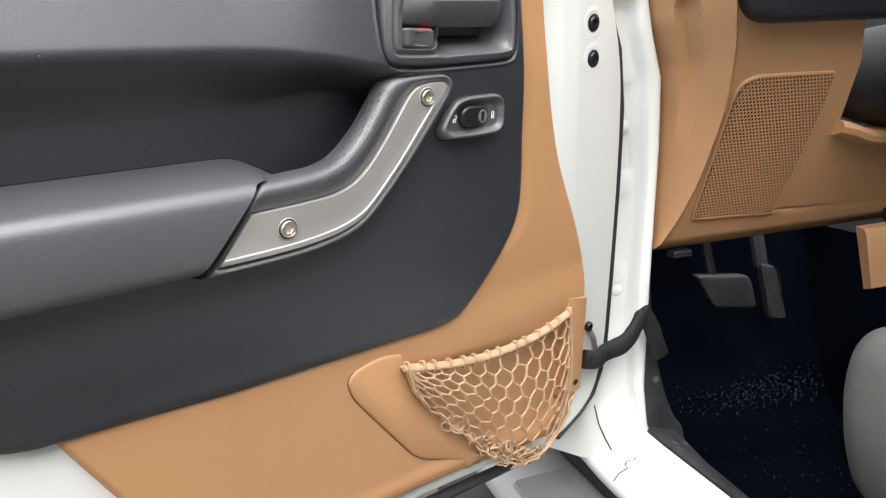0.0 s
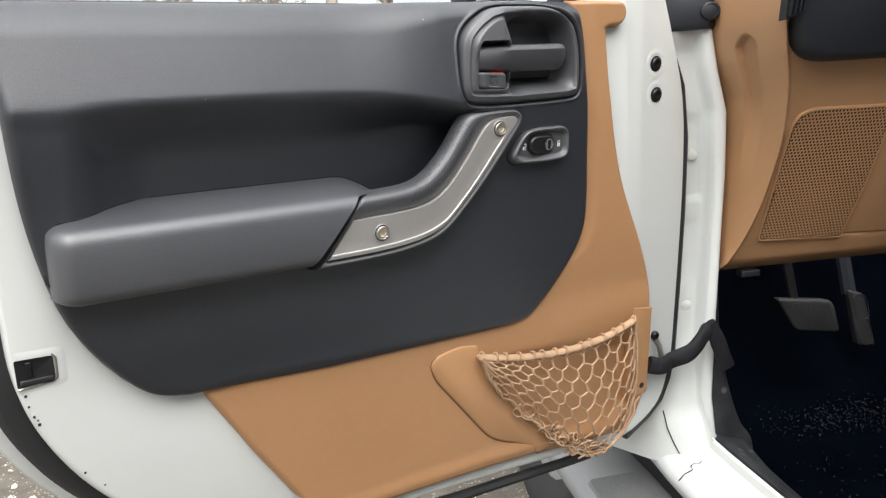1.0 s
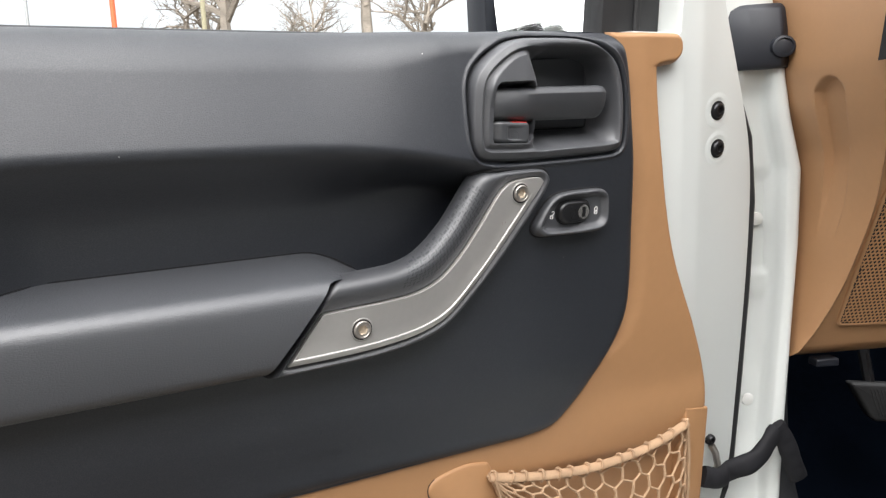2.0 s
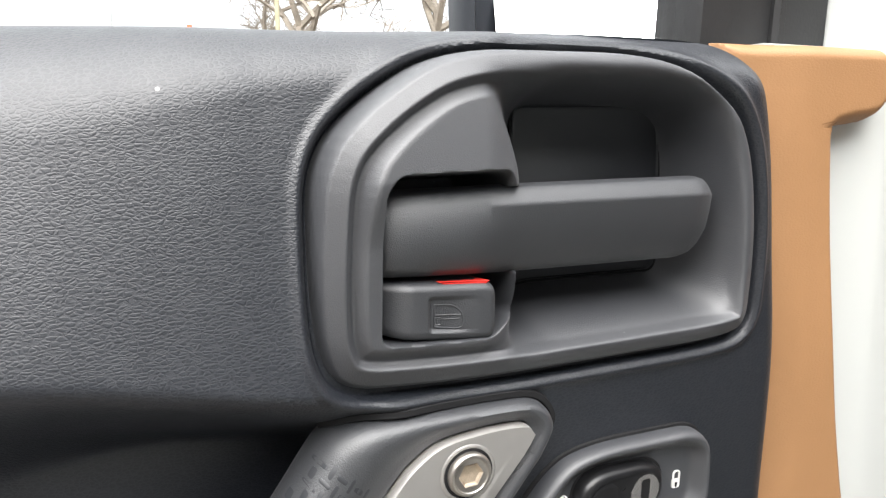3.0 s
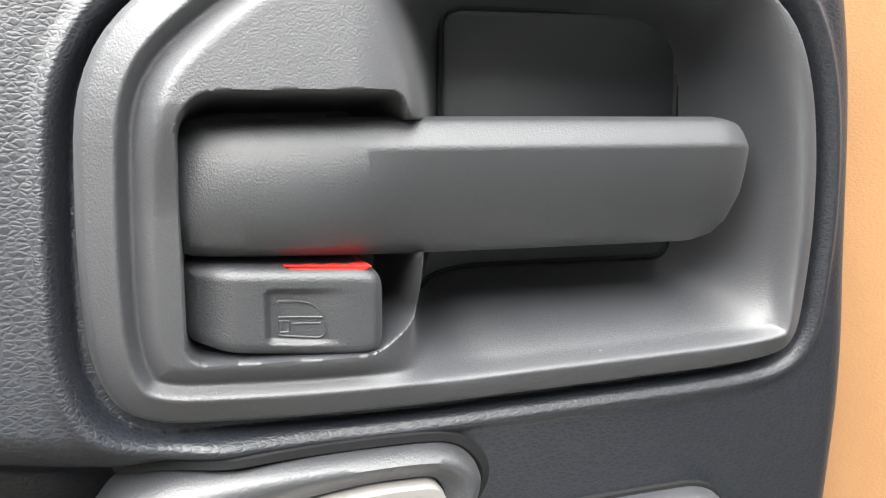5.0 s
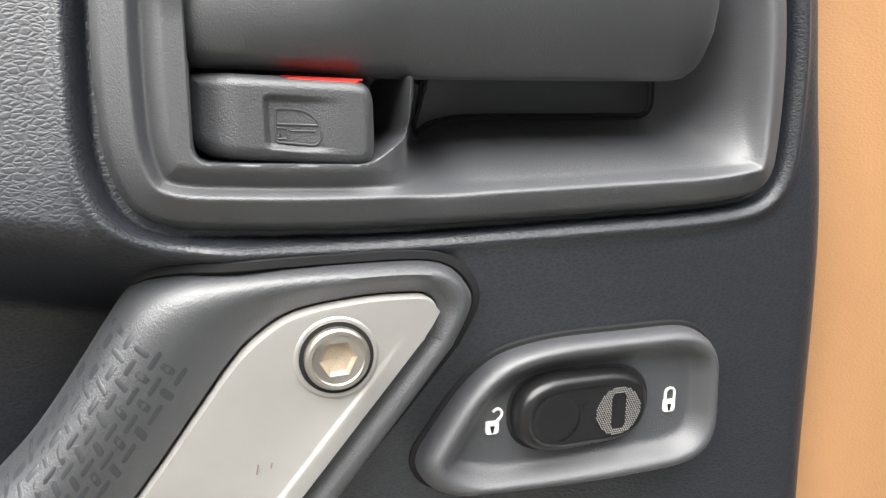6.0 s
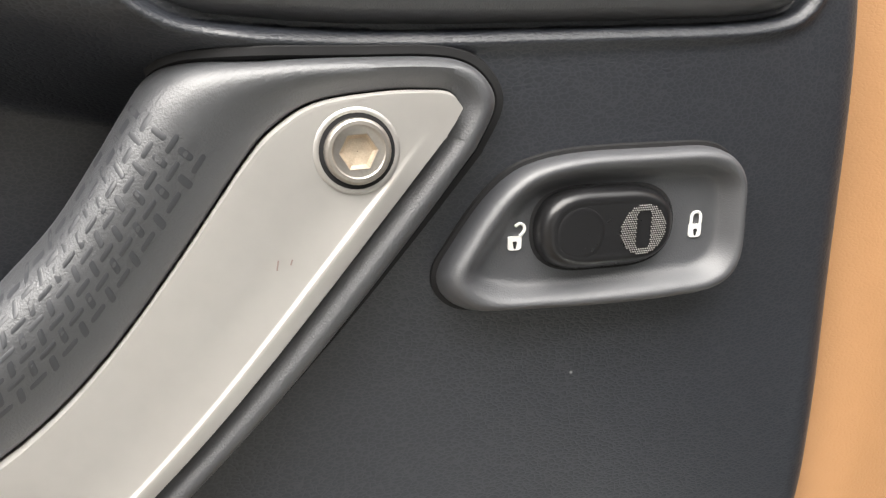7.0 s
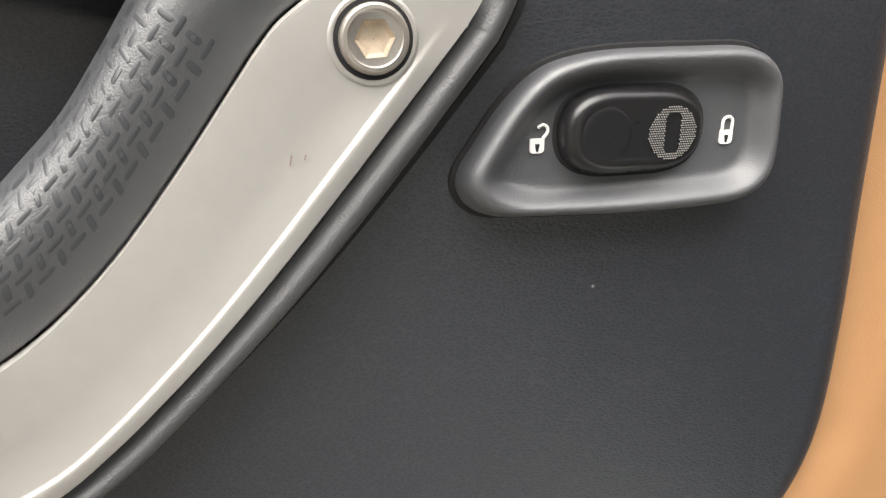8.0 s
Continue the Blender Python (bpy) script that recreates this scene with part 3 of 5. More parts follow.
# crease where the pad sinks into the pull recess
crease = []
cut_z, cut_d = np.array(catmull(ARM_CUT[7:], 12)).T
for x in spaced((0.10, 0.435, 0.008)):
    z = cut_z - 0.036 * float(soft((x - 0.362) / 0.090)) * np.minimum(1.0, (cut_z - 1.03) / 0.016)
    sunk = np.nonzero(cut_d <= trim_height(np.full_like(z, x), z))[0]
    if len(sunk):
        crease.append(on_door(x, float(z[sunk[0]]), float(cut_d[sunk[0]]) + 0.0004))
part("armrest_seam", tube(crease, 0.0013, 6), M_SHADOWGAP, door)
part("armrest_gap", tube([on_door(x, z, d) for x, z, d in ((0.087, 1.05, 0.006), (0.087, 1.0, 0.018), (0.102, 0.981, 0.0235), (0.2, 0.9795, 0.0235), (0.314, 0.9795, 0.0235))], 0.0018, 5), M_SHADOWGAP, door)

# latch pocket in the door's rear edge: a near-black plate paints its shade
PRESS = rounded([(0.053, 0.901, 0.004), (0.094, 0.903, 0.008), (0.094, 0.939, 0.008), (0.053, 0.940, 0.004)], 5)
part("latch_pressing", slab(PRESS, [(0.0, 0.0), (0.003, 0.0005), (0.005, 0.0007), (0.007, 0.0006)]), M_WHITE, door)
latch = part("latch", slab(rounded([(0.0535, 0.907, 0.002), (0.084, 0.9095, 0.003), (0.084, 0.932, 0.003), (0.0535, 0.933, 0.002)], 4), [(0.0, 0.0), (0.0, 0.0012), (0.0010, 0.0012), (0.0014, 0.0009)]), M_SHADOWGAP, door, "latch pocket, its shade painted as a near-black plate")
soften(part("latch_jaw", box((0.056, 0.9090, 0.0009), (0.0825, 0.9140, 0.0035), on_door), M_SCUFF, latch), 0.0015)
soften(part("latch_claw", box((0.0615, 0.9165, 0.0009), (0.0665, 0.930, 0.0030), on_door), M_DARKSTEEL, latch), 0.0015)
part("latch_rim", tube([on_door(x, z, 0.0010) for x, z in ((0.054, 0.9055), (0.082, 0.908), (0.0855, 0.911), (0.0858, 0.930), (0.083, 0.9335))], 0.0010, 6), M_STEEL, latch, "bare metal rim")
for x, z, s in ((0.0595, 0.888, 0.0010), (0.0625, 0.8775, 0.0012), (0.0650, 0.8735, 0.0008), (0.0655, 0.8690, 0.0014), (0.0960, 0.8105, 0.0012), (0.1110, 0.7925, 0.0009), (0.0585, 0.8985, 0.0013)):
    part("paint_chip", slab(rounded([(x - s, z - s * 0.8, s * 0.4), (x + s * 0.8, z - s, s * 0.4), (x + s, z + s * 0.9, s * 0.5), (x - s * 0.7, z + s, s * 0.3)], 3), [(0.0, -0.001), (0.0, 0.0003)]), M_SCUFF, door)
# hinge bolts in their pressed rings
for x, z in ((0.810, 1.160), (0.8145, 1.121)):
    bolt = part("hinge_bolt", round_disc(x, z, [(0.0100, -0.001), (0.0098, 0.0006), (0.0086, 0.0012), (0.0078, 0.0013), (0.0073, 0.0026), (0.0060, 0.0035), (0.0042, 0.0038), (0.0036, 0.0035), (0.0030, 0.0014)]), M_DARKSTEEL, door, "black star-socket hinge bolt")
    part("pressed_ring", round_disc(x, z, [(0.0185, 0.0001), (0.0168, 0.0002), (0.0150, 0.0005), (0.0136, 0.0005), (0.0120, 0.0002), (0.0104, -0.0002), (0.0096, -0.0008)]), M_WHITE, door)
part("strap_bolt", round_disc(0.845, 0.782, [(0.0065, 0.0), (0.0062, 0.004), (0.0045, 0.006), (0.0025, 0.006), (0.002, 0.003)], 16), M_DARKSTEEL, door)
part("strap_eye", tube([on_door(x, z, d) for x, z, d in ((0.845, 0.776, 0.004), (0.849, 0.766, 0.008), (0.852, 0.752, 0.010), (0.853, 0.742, 0.008))], 0.004, 8), M_STEEL, door, "bare metal strap eye")

# window: black channel and glass above the belt
channel = part("window_channel", slab(rounded([(0.668, 1.19, 0.003), (0.7480, 1.19, 0.003), (0.7480, 1.43, 0.003), (0.672, 1.43, 0.003)]), [(0.0, -0.05), (0.0, -0.032), (0.002, -0.028)]), M_SEAL, door, "black rubber window channel")
part("channel_rib", slab(rounded([(0.712, 1.19, 0.002), (0.720, 1.19, 0.002), (0.720, 1.43, 0.002), (0.712, 1.43, 0.002)]), [(0.0, -0.033), (0.0, -0.026), (0.002, -0.024)]), M_SEAL, door)
part("channel_lip", slab(rounded([(0.664, 1.19, 0.003), (0.683, 1.19, 0.003), (0.683, 1.43, 0.003), (0.666, 1.43, 0.003)]), [(0.0, -0.033), (0.0, -0.022), (0.002, -0.019)]), M_SEAL, door)
pane = part("window_pane", slab([(0.06, 1.18), (0.68, 1.18), (0.68, 1.43), (0.06, 1.43)], [(0, -0.046), (0, -0.042)], back=True), M_GLASS, door, "clear side window glass")
pane.visible_shadow = False

# ---- inside door handle ----
handle = thing("inside_door_handle", "black plastic inside door handle in its recessed bezel", "door handle")

BZ = [(float(p[0]), float(p[1])) for p in BEZEL]
BOWL = rounded([(0.5535, 1.1312, 0.006), (0.641, 1.1325, 0.016), (0.6492, 1.142, 0.016), (0.6460, 1.187, 0.02), (0.6360, 1.2075, 0.014), (0.609, 1.2180, 0.012), (0.540, 1.2185, 0.006), (0.5555, 1.187, 0.004), (0.5575, 1.150, 0.004)], 14)
FLOORP = rounded([(0.5648, 1.1425, 0.002), (0.5700, 1.1478, 0.003), (0.5780, 1.1495, 0.004), (0.6358, 1.1494, 0.005), (0.6347, 1.185, 0.02), (0.6322, 1.2122, 0.0055), (0.5702, 1.2108, 0.0055), (0.5708, 1.165, 0.004)], 14)
PIT = rounded([(0.5123, 1.1395, 0.004), (0.548, 1.1385, 0.003), (0.5580, 1.145, 0.002), (0.5580, 1.1575, 0.001), (0.570, 1.1580, 0.001), (0.570, 1.1835, 0.001), (0.5530, 1.1840, 0.001), (0.5512, 1.1888, 0.0030), (0.5160, 1.1878, 0.0035), (0.5123, 1.183, 0.003)], 6)
INNER = shrink(BEZEL, 0.0095)


def bezel_height(X, Z):
    e = inside(BZ, X, Z)
    r = np.clip(e / 0.0030, 0, 1)
    # a band that rises inwards from a rounded edge, then a shallow groove
    d = 0.018 + 0.0115 * np.sqrt(r * (2 - r)) + 0.0050 * np.clip(e / 0.0080, 0, 1) - np.clip(-e * 12, 0, 0.02)
    d = d - 0.0028 * soft((e - 0.0072) / 0.0032)
    inn = inside(INNER, X, Z)
    d = d + 0.0030 * soft((inn - 0.0004) / 0.0045) * soft((0.556 - X) / 0.014)
    hood = soft((Z - 1.166) / 0.020) * soft((0.560 - X) / 0.008)
    d = d + hood * (0.0034 - 0.15 * np.clip(Z - 1.186, 0, 0.03)) * soft(inn / 0.006)
    b = inside(BOWL, X, Z)
    f = np.clip(-inside(FLOORP, X, Z), 0, 1)
    share = np.where(b > 0, b / (np.clip(b, 0, 1) + f + 1e-6), 0.0)
    for _ in range(5):
        share = sum(np.roll(share, k, 0) for k in range(-5, 6)) / 11
        share = sum(np.roll(share, k, 1) for k in range(-5, 6)) / 11
    d = d - 0.034 * (0.55 * np.clip(share, 0, 1) + 0.45 * soft(share))
    p = inside(PIT, X, Z)
    return d - (d + 0.003) * soft((p + 0.0004) / 0.0022)


bezel = part("bezel", field(spaced((1.1210, 1.2275, 0.00032)), spaced((0, 1, 0.0020)), lambda z: 0.4920 + 0 * z, lambda z: 0.6580 + 0 * z, bezel_height), M_PLASTIC, handle, "stippled black plastic bezel", sharp=70)
part("recess_plate", slab(FLOORP, [(0.0, -0.008), (0.0, -0.0004), (0.0004, 0.0004), (0.0009, -0.0004), (0.0014, 0.0)]), M_FLOORPLATE, handle, "smooth dark plate in the recess")
part("plate_gap", tube([on_door(p[0], p[1], -0.0001) for p in shrink(FLOORP, -0.0002)], 0.0006, 6, closed=True), M_SHADOWGAP, handle)


def lever_section(x, zlo, zhi, depth, facet, back=0.010):
    """One cut across the lever: underside, front facets, top."""
    h = zhi - zlo
    # share of the height, depth where the lever is round, depth where it is faceted
    cuts = ((0.0, -0.0075, -0.0106), (0.03, -0.0045, -0.0083), (0.10, -0.0018, -0.0060), (0.32, 0.0000, -0.0022), (0.55, 0.0000, -0.0007), (0.78, -0.0016, 0.0007), (0.90, -0.0036, -0.0016), (0.965, -0.0056, -0.0034), (1.0, -0.0100, -0.0075))
    pts = [(zlo + 0.10 * h, back)] + [(zlo + t * h, depth + a + (b - a) * facet) for t, a, b in cuts] + [(zhi - 0.06 * h, back)]
    return [on_door(x, z, d) for z, d in pts]


secs = []
for x, lo, hi, dep, fac in ((0.5100, 1.1600, 1.1825, 0.0290, 0.0), (0.5122, 1.1592, 1.1832, 0.0322, 0.0), (0.5140, 1.1587, 1.1837, 0.0335, 0.0), (0.5170, 1.1585, 1.1841, 0.0343, 0.0), (0.5230, 1.1583, 1.1842, 0.0350, 0.02),
                           (0.5330, 1.1580, 1.1843, 0.0352, 0.08), (0.5400, 1.1577, 1.1844, 0.0350, 0.2), (0.5460, 1.1574, 1.1846, 0.0345, 0.45), (0.5520, 1.1571, 1.1847, 0.0338, 0.85), (0.5570, 1.1569, 1.1848, 0.0335, 1.0),
                           (0.5850, 1.1568, 1.1851, 0.0333, 1.0), (0.6235, 1.1568, 1.1854, 0.0330, 1.0), (0.6265, 1.1570, 1.1854, 0.0325, 0.95), (0.6310, 1.1577, 1.1851, 0.0305, 0.85), (0.6338, 1.1592, 1.1843, 0.0288, 0.75),
                           (0.6354, 1.1612, 1.1832, 0.0272, 0.65), (0.6363, 1.1632, 1.1818, 0.0250, 0.6)):
    secs.append(lever_section(x, lo, hi, dep, fac))
lever = soften(part("lever", loft(secs), M_LEVER, handle, "wide black pull lever", sharp=60), 0.0008, 3, 34)
BTN = rounded([(0.5118, 1.1425, 0.003), (0.5190, 1.1400, 0.005), (0.5470, 1.1374, 0.004), (0.5499, 1.1395, 0.003), (0.5495, 1.1535, 0.003), (0.5470, 1.1560, 0.003), (0.5118, 1.1578, 0.002)], 6)
DIMPLE = rounded([(0.5263, 1.1417, 0.002), (0.5440, 1.1400, 0.002), (0.5435, 1.1522, 0.002), (0.5260, 1.1531, 0.002)], 5)


def button_height(X, Z):
    e = inside(BTN, X, Z)
    k = np.clip(e / 0.0030, 0, 1)
    d = 0.0338 - 0.0046 * (1 - np.sqrt(k * (2 - k))) - 0.0055 * (1 - soft((X - 0.5105) / 0.0115))
    d = d - 0.0013 * soft(inside(DIMPLE, X, Z) / 0.0016) * soft((0.5440 - X) / 0.0130)
    return d - np.clip(-e * 40, 0, 0.028)


button = part("lock_button", field(spaced((1.1370, 1.1582, 0.00022)), spaced((0, 1, 0.0068)), lambda z: 0.5114 + 0 * z, lambda z: 0.5503 + 0 * z, button_height), M_LEVER, handle, "black lock button with a pressed door sign", sharp=50)


def on_button(x, z):
    return on_door(x, z, float(button_height(np.array([x]), np.array([z]))[0]) + 0.00008)


SIGN = rounded([(0.5288, 1.1434, 0.0004), (0.5370, 1.1424, 0.0012), (0.5381, 1.1440, 0.0012), (0.5374, 1.1474, 0.0012), (0.5352, 1.1494, 0.0014), (0.5330, 1.1499, 0.0008), (0.5288, 1.1501, 0.0005)], 4)
part("door_sign", tube([on_button(p[0], p[1]) for p in SIGN], 0.00022, 6, closed=True), M_LEVER, button)
part("door_sign_bar", tube([on_button(x, z) for x, z in ((0.5290, 1.1470), (0.5330, 1.1468), (0.5372, 1.1466))], 0.00020, 6), M_LEVER, button)
part("door_sign_bar", tube([on_button(x, z) for x, z in ((0.5316, 1.1456), (0.5340, 1.1455), (0.5368, 1.1454))], 0.00016, 6), M_LEVER, button)
part("door_sign_knob", tube([on_button(x, z) for x, z in ((0.5290, 1.1462), (0.5310, 1.1461), (0.5311, 1.1448), (0.5309, 1.1440), (0.5292, 1.1440))], 0.00017, 6), M_LEVER, button)
part("door_sign_knob", tube([on_button(x, z) for x, z in ((0.5296, 1.1458), (0.5296, 1.1446))], 0.00018, 6), M_LEVER, button)
part("red_mark", slab(rounded([(0.5300, 1.1568, 0.0006), (0.5335, 1.1547, 0.004), (0.5440, 1.1540, 0.004), (0.5474, 1.1560, 0.0006)]), [(0, 0.010), (0, 0.0319), (0.0003, 0.0322)]), M_RED, button, "red unlocked mark")

# ---- grab handle ----
grab = thing("grab_handle", "curved black rubber grab handle with a satin silver insert", "grab handle")
# round the handle: (rubber edge, insert edge)
PAIRS = [((0.372, 1.0455), (0.358, 1.0205)), ((0.400, 1.0470), (0.385, 1.0215)), ((0.425, 1.0490), (0.412, 1.0225)), ((0.443, 1.0545), (0.436, 1.0245)), ((0.457, 1.0640), (0.455, 1.0300)), ((0.466, 1.0725), (0.470, 1.0395)),
         ((0.476, 1.0830), (0.485, 1.0540)), ((0.486, 1.0970), (0.499, 1.0715)), ((0.492, 1.1060), (0.511, 1.0880)), ((0.4975, 1.1130), (0.5165, 1.0955)), ((0.505, 1.1165), (0.522, 1.1015)), ((0.520, 1.1172), (0.531, 1.1070)),
         ((0.540, 1.1174), (0.545, 1.1092)), ((0.558, 1.1174), (0.5560, 1.1094)), ((0.5670, 1.1155), (0.5606, 1.1088)), ((0.5725, 1.1105), (0.5629, 1.1064)), ((0.5738, 1.1050), (0.5628, 1.1035))]
LOWER = [((0.5700, 1.0965), (0.5606, 1.0996)), ((0.5679, 1.0933), (0.5588, 1.097)), ((0.5529, 1.0739), (0.5448, 1.0795)), ((0.5385, 1.0562), (0.5312, 1.0627)), ((0.5243, 1.04), (0.5181, 1.0472)), ((0.5099, 1.0251), (0.5052, 1.0329)), ((0.4957, 1.0113), (0.4922, 1.0198)), ((0.4824, 0.9995), (0.4799, 1.0087)), ((0.4685, 0.9900), (0.4668, 0.9990)),
         ((0.4525, 0.9838), (0.4510, 0.9927)), ((0.433, 0.9795), (0.431, 0.9882)), ((0.403, 0.9766), (0.402, 0.9853)), ((0.368, 0.9755), (0.368, 0.9838)), ((0.316, 0.9745), (0.329, 0.9835))]


def plate_depth(x):
    return float(np.interp(x, [0.33, 0.40, 0.45, 0.49, 0.53], [0.0455, 0.0445, 0.0408, 0.0368, 0.0356]))


def on_plate(x, z, d):
    return on_door(x, z, plate_depth(x) + d)


loop_o = catmull([q[0] for q in PAIRS + LOWER], 5) + [np.array((0.330, 0.994)), np.array((0.352, 1.022))]
loop_i = catmull([q[1] for q in PAIRS + LOWER], 5) + [np.array((0.3385, 0.9955)), np.array((0.3485, 1.0085))]
CROWN = [(0.60, 0.0, 0.008), (0.16, 0.25, 0.0), (0.04, 0.42, 0), (0.0, 0.52, 0), (0.025, 0.66, 0), (0.08, 0.76, 0), (0.16, 0.88, 0), (0.28, 0.96, 0), (0.44, 0.995, 0), (0.60, 0.985, 0), (0.76, 0.95, 0), (0.88, 0.925, 0), (0.955, 0.92, 0), (0.985, 0.93, -0.001), (1.0, 0.90, -0.003), (1.0, 0.6, 0)]
bm = bmesh.new()
ring_faces(bm, [[on_door(*(o + (i - o) * t), plate_depth(i[0]) * h + s) for o, i in zip(loop_o, loop_i)] for t, h, s in CROWN])
bmesh.ops.recalc_face_normals(bm, faces=bm.faces)
grip = part("grip", bm, M_RUBBER, grab, "black rubber grip", sharp=60)
insert = part("insert", slab(shrink(loop_i, 0.0003), [(0.0, -0.010), (0.0, -0.0012), (0.0002, -0.0003), (0.0006, 0.0004), (0.0012, 0.0006), (0.0020, 0.0004)], on_plate, cap=False), M_SILVER, grab, "satin silver insert")


def even(pts, n):
    q = np.array(pts)
    ln = np.concatenate([[0], np.cumsum(np.linalg.norm(np.diff(q, axis=0), axis=1))])
    t = np.linspace(0, ln[-1], n)
    return np.stack([np.interp(t, ln, q[:, 0]), np.interp(t, ln, q[:, 1])], 1)


cut = 5 * (len(PAIRS) - 1)
upper = even(loop_i[:cut - 2], 70)
lower = even(list(reversed(loop_i[cut - 2:-2])), 70)
rows_p = []
for a, b in zip(lower, upper):
    w = np.linalg.norm(b - a) + 1e-9
    ax = (b - a) / w
    lim = min(1.0, w / 0.016)
    e = min(0.0010, 0.45 * w)
    marks = [(e, 0.0005), (0.0030 * lim, 0.0010), (0.0050 * lim, 0.0013), (0.0058 * lim, 0.00125), (0.0062 * lim, 0.0010), (0.0068 * lim, 0.0005), (0.0074 * lim, 0.0003), (0.5 * w, 0.0005), (max(0.5 * w, w - 0.004), 0.0006), (w - e, 0.0005)]
    marks = [(min(max(s, e), w - e), h) for s, h in marks]
    fade = float(soft((0.556 - a[0]) / 0.012))
    rows_p.append([on_plate(*(a + ax * s), 0.0006 + (h - 0.0006) * fade) for s, h in marks])
bm = bmesh.new()
ring_faces(bm, rows_p, close=False)
bmesh.ops.recalc_face_normals(bm, faces=bm.faces)
part("insert_face", bm, M_SILVER, insert, "satin face with one raised line", sharp=80)
random.seed(3)
for x, z, s in ((0.5215, 1.0725, 0.0022), (0.5245, 1.0730, 0.0012)):
    part("scuff", tube([on_plate(x, z - s * 0.5, 0.0008), on_plate(x + 0.0004, z + s * 0.5, 0.0008)], 0.00022, 4), M_SMUDGE, insert)


def socket_screw(x, z, d, r):
    """A round head with a chamfered rim and an open six-sided socket."""
    bm = bmesh.new()
    n = 36
    ring = [[on_door(x + q * math.cos(2 * math.pi * k / n), z + q * math.sin(2 * math.pi * k / n), d + h) for k in range(n)] for q, h in ((r, -0.001), (r, 0.0014), (r * 0.97, 0.0021), (r * 0.90, 0.0026), (r * 0.80, 0.0027), (r * 0.76, 0.0024), (r * 0.71, 0.0023))]
    vs = ring_faces(bm, ring + [hex_ring(x, z, r * 0.53, d + 0.0022), hex_ring(x, z, r * 0.50, d + 0.0017)])
    bmesh.ops.recalc_face_normals(bm, faces=bm.faces)
    return bm


def hex_ring(x, z, q, d, n=36):
    out = []
    for k in range(n):
        a = 2 * math.pi * k / n
        s = math.cos(math.pi / 6) / math.cos((a % (math.pi / 3)) - math.pi / 6)
        out.append(on_door(x + q * 1.12 * s * math.cos(a + 0.06), z + q * 1.12 * s * math.sin(a + 0.06), d))
    return out


def socket_hole(x, z, d, r):
    """The walls and dished floor of the socket."""
    bm = bmesh.new()
    ring_faces(bm, [hex_ring(x, z, r * 0.51, d + 0.0019), hex_ring(x, z, r * 0.41, d + 0.0010), hex_ring(x, z, r * 0.26, d + 0.0007), hex_ring(x, z, 0.0001, d + 0.0005)])
    bmesh.ops.recalc_face_normals(bm, faces=bm.faces)
    for f in bm.faces:
        if f.normal.y > 0:
            f.normal_flip()
    return bm


WELLS = ((0.5396, 1.0965, 0.0362), (0.3885, 1.0035, 0.0456))
for x, z, d in WELLS:
    screw = part("socket_screw", socket_screw(x, z, d, 0.0072), M_STEEL, grab, "bright socket-head screw", sharp=30)
    part("socket", socket_hole(x, z, d, 0.0072), M_SOCKET, screw, "brown-stained socket", sharp=20)
    part("screw_well", round_disc(x, z, [(0.0094, d + 0.0001), (0.0089, d + 0.0005), (0.0084, d + 0.0005), (0.0081, d + 0.0002)], 48), M_SILVER, insert, sharp=50)
    part("well_shadow", round_disc(x, z, [(0.0082, d - 0.003), (0.0082, d + 0.00035)], 36), M_SHADOWGAP, insert)

# dark joint between the grip and the trim: a near-black tube paints its shadow line
rim_line = np.array(loop_o[45:cut + 40])
out = rim_line[1:] - rim_line[:-1]
out = np.stack([-out[:, 1], out[:, 0]], 1) / np.maximum(np.linalg.norm(out, axis=1), 1e-9)[:, None]
rim_line = rim_line[1:] + out * 0.0003
rim_d = trim_height(rim_line[:, 0], rim_line[:, 1])
part("grip_shadow_line", tube([on_door(p[0], p[1], float(d)) for p, d in zip(rim_line, rim_d)], 0.0017, 6), M_SHADOWGAP, grab)

# basket-weave tread on the padded crown: smooth dashes, turn about along and across the grip
t_o, t_i = np.array(loop_o[2:50]), np.array(loop_i[2:50])
t_len = np.concatenate([[0], np.cumsum(np.linalg.norm(np.diff((t_o + t_i) / 2, axis=0), axis=1))])
crown_t, crown_h = [c_[0] for c_ in CROWN[3:15]], [c_[1] for c_ in CROWN[3:15]]


def on_crown(s, t, lift):
    """A place on the grip: along it, share of the way from its outer edge to the insert."""
    o = np.array([np.interp(s, t_len, t_o[:, k]) for k in (0, 1)])
    i = np.array([np.interp(s, t_len, t_i[:, k]) for k in (0, 1)])
    return on_door(*(o + (i - o) * t), plate_depth(i[0]) * float(np.interp(t, crown_t, crown_h)) + lift)


def grip_width(s):
    return float(np.interp(s, t_len, np.linalg.norm(t_o - t_i, axis=1)))


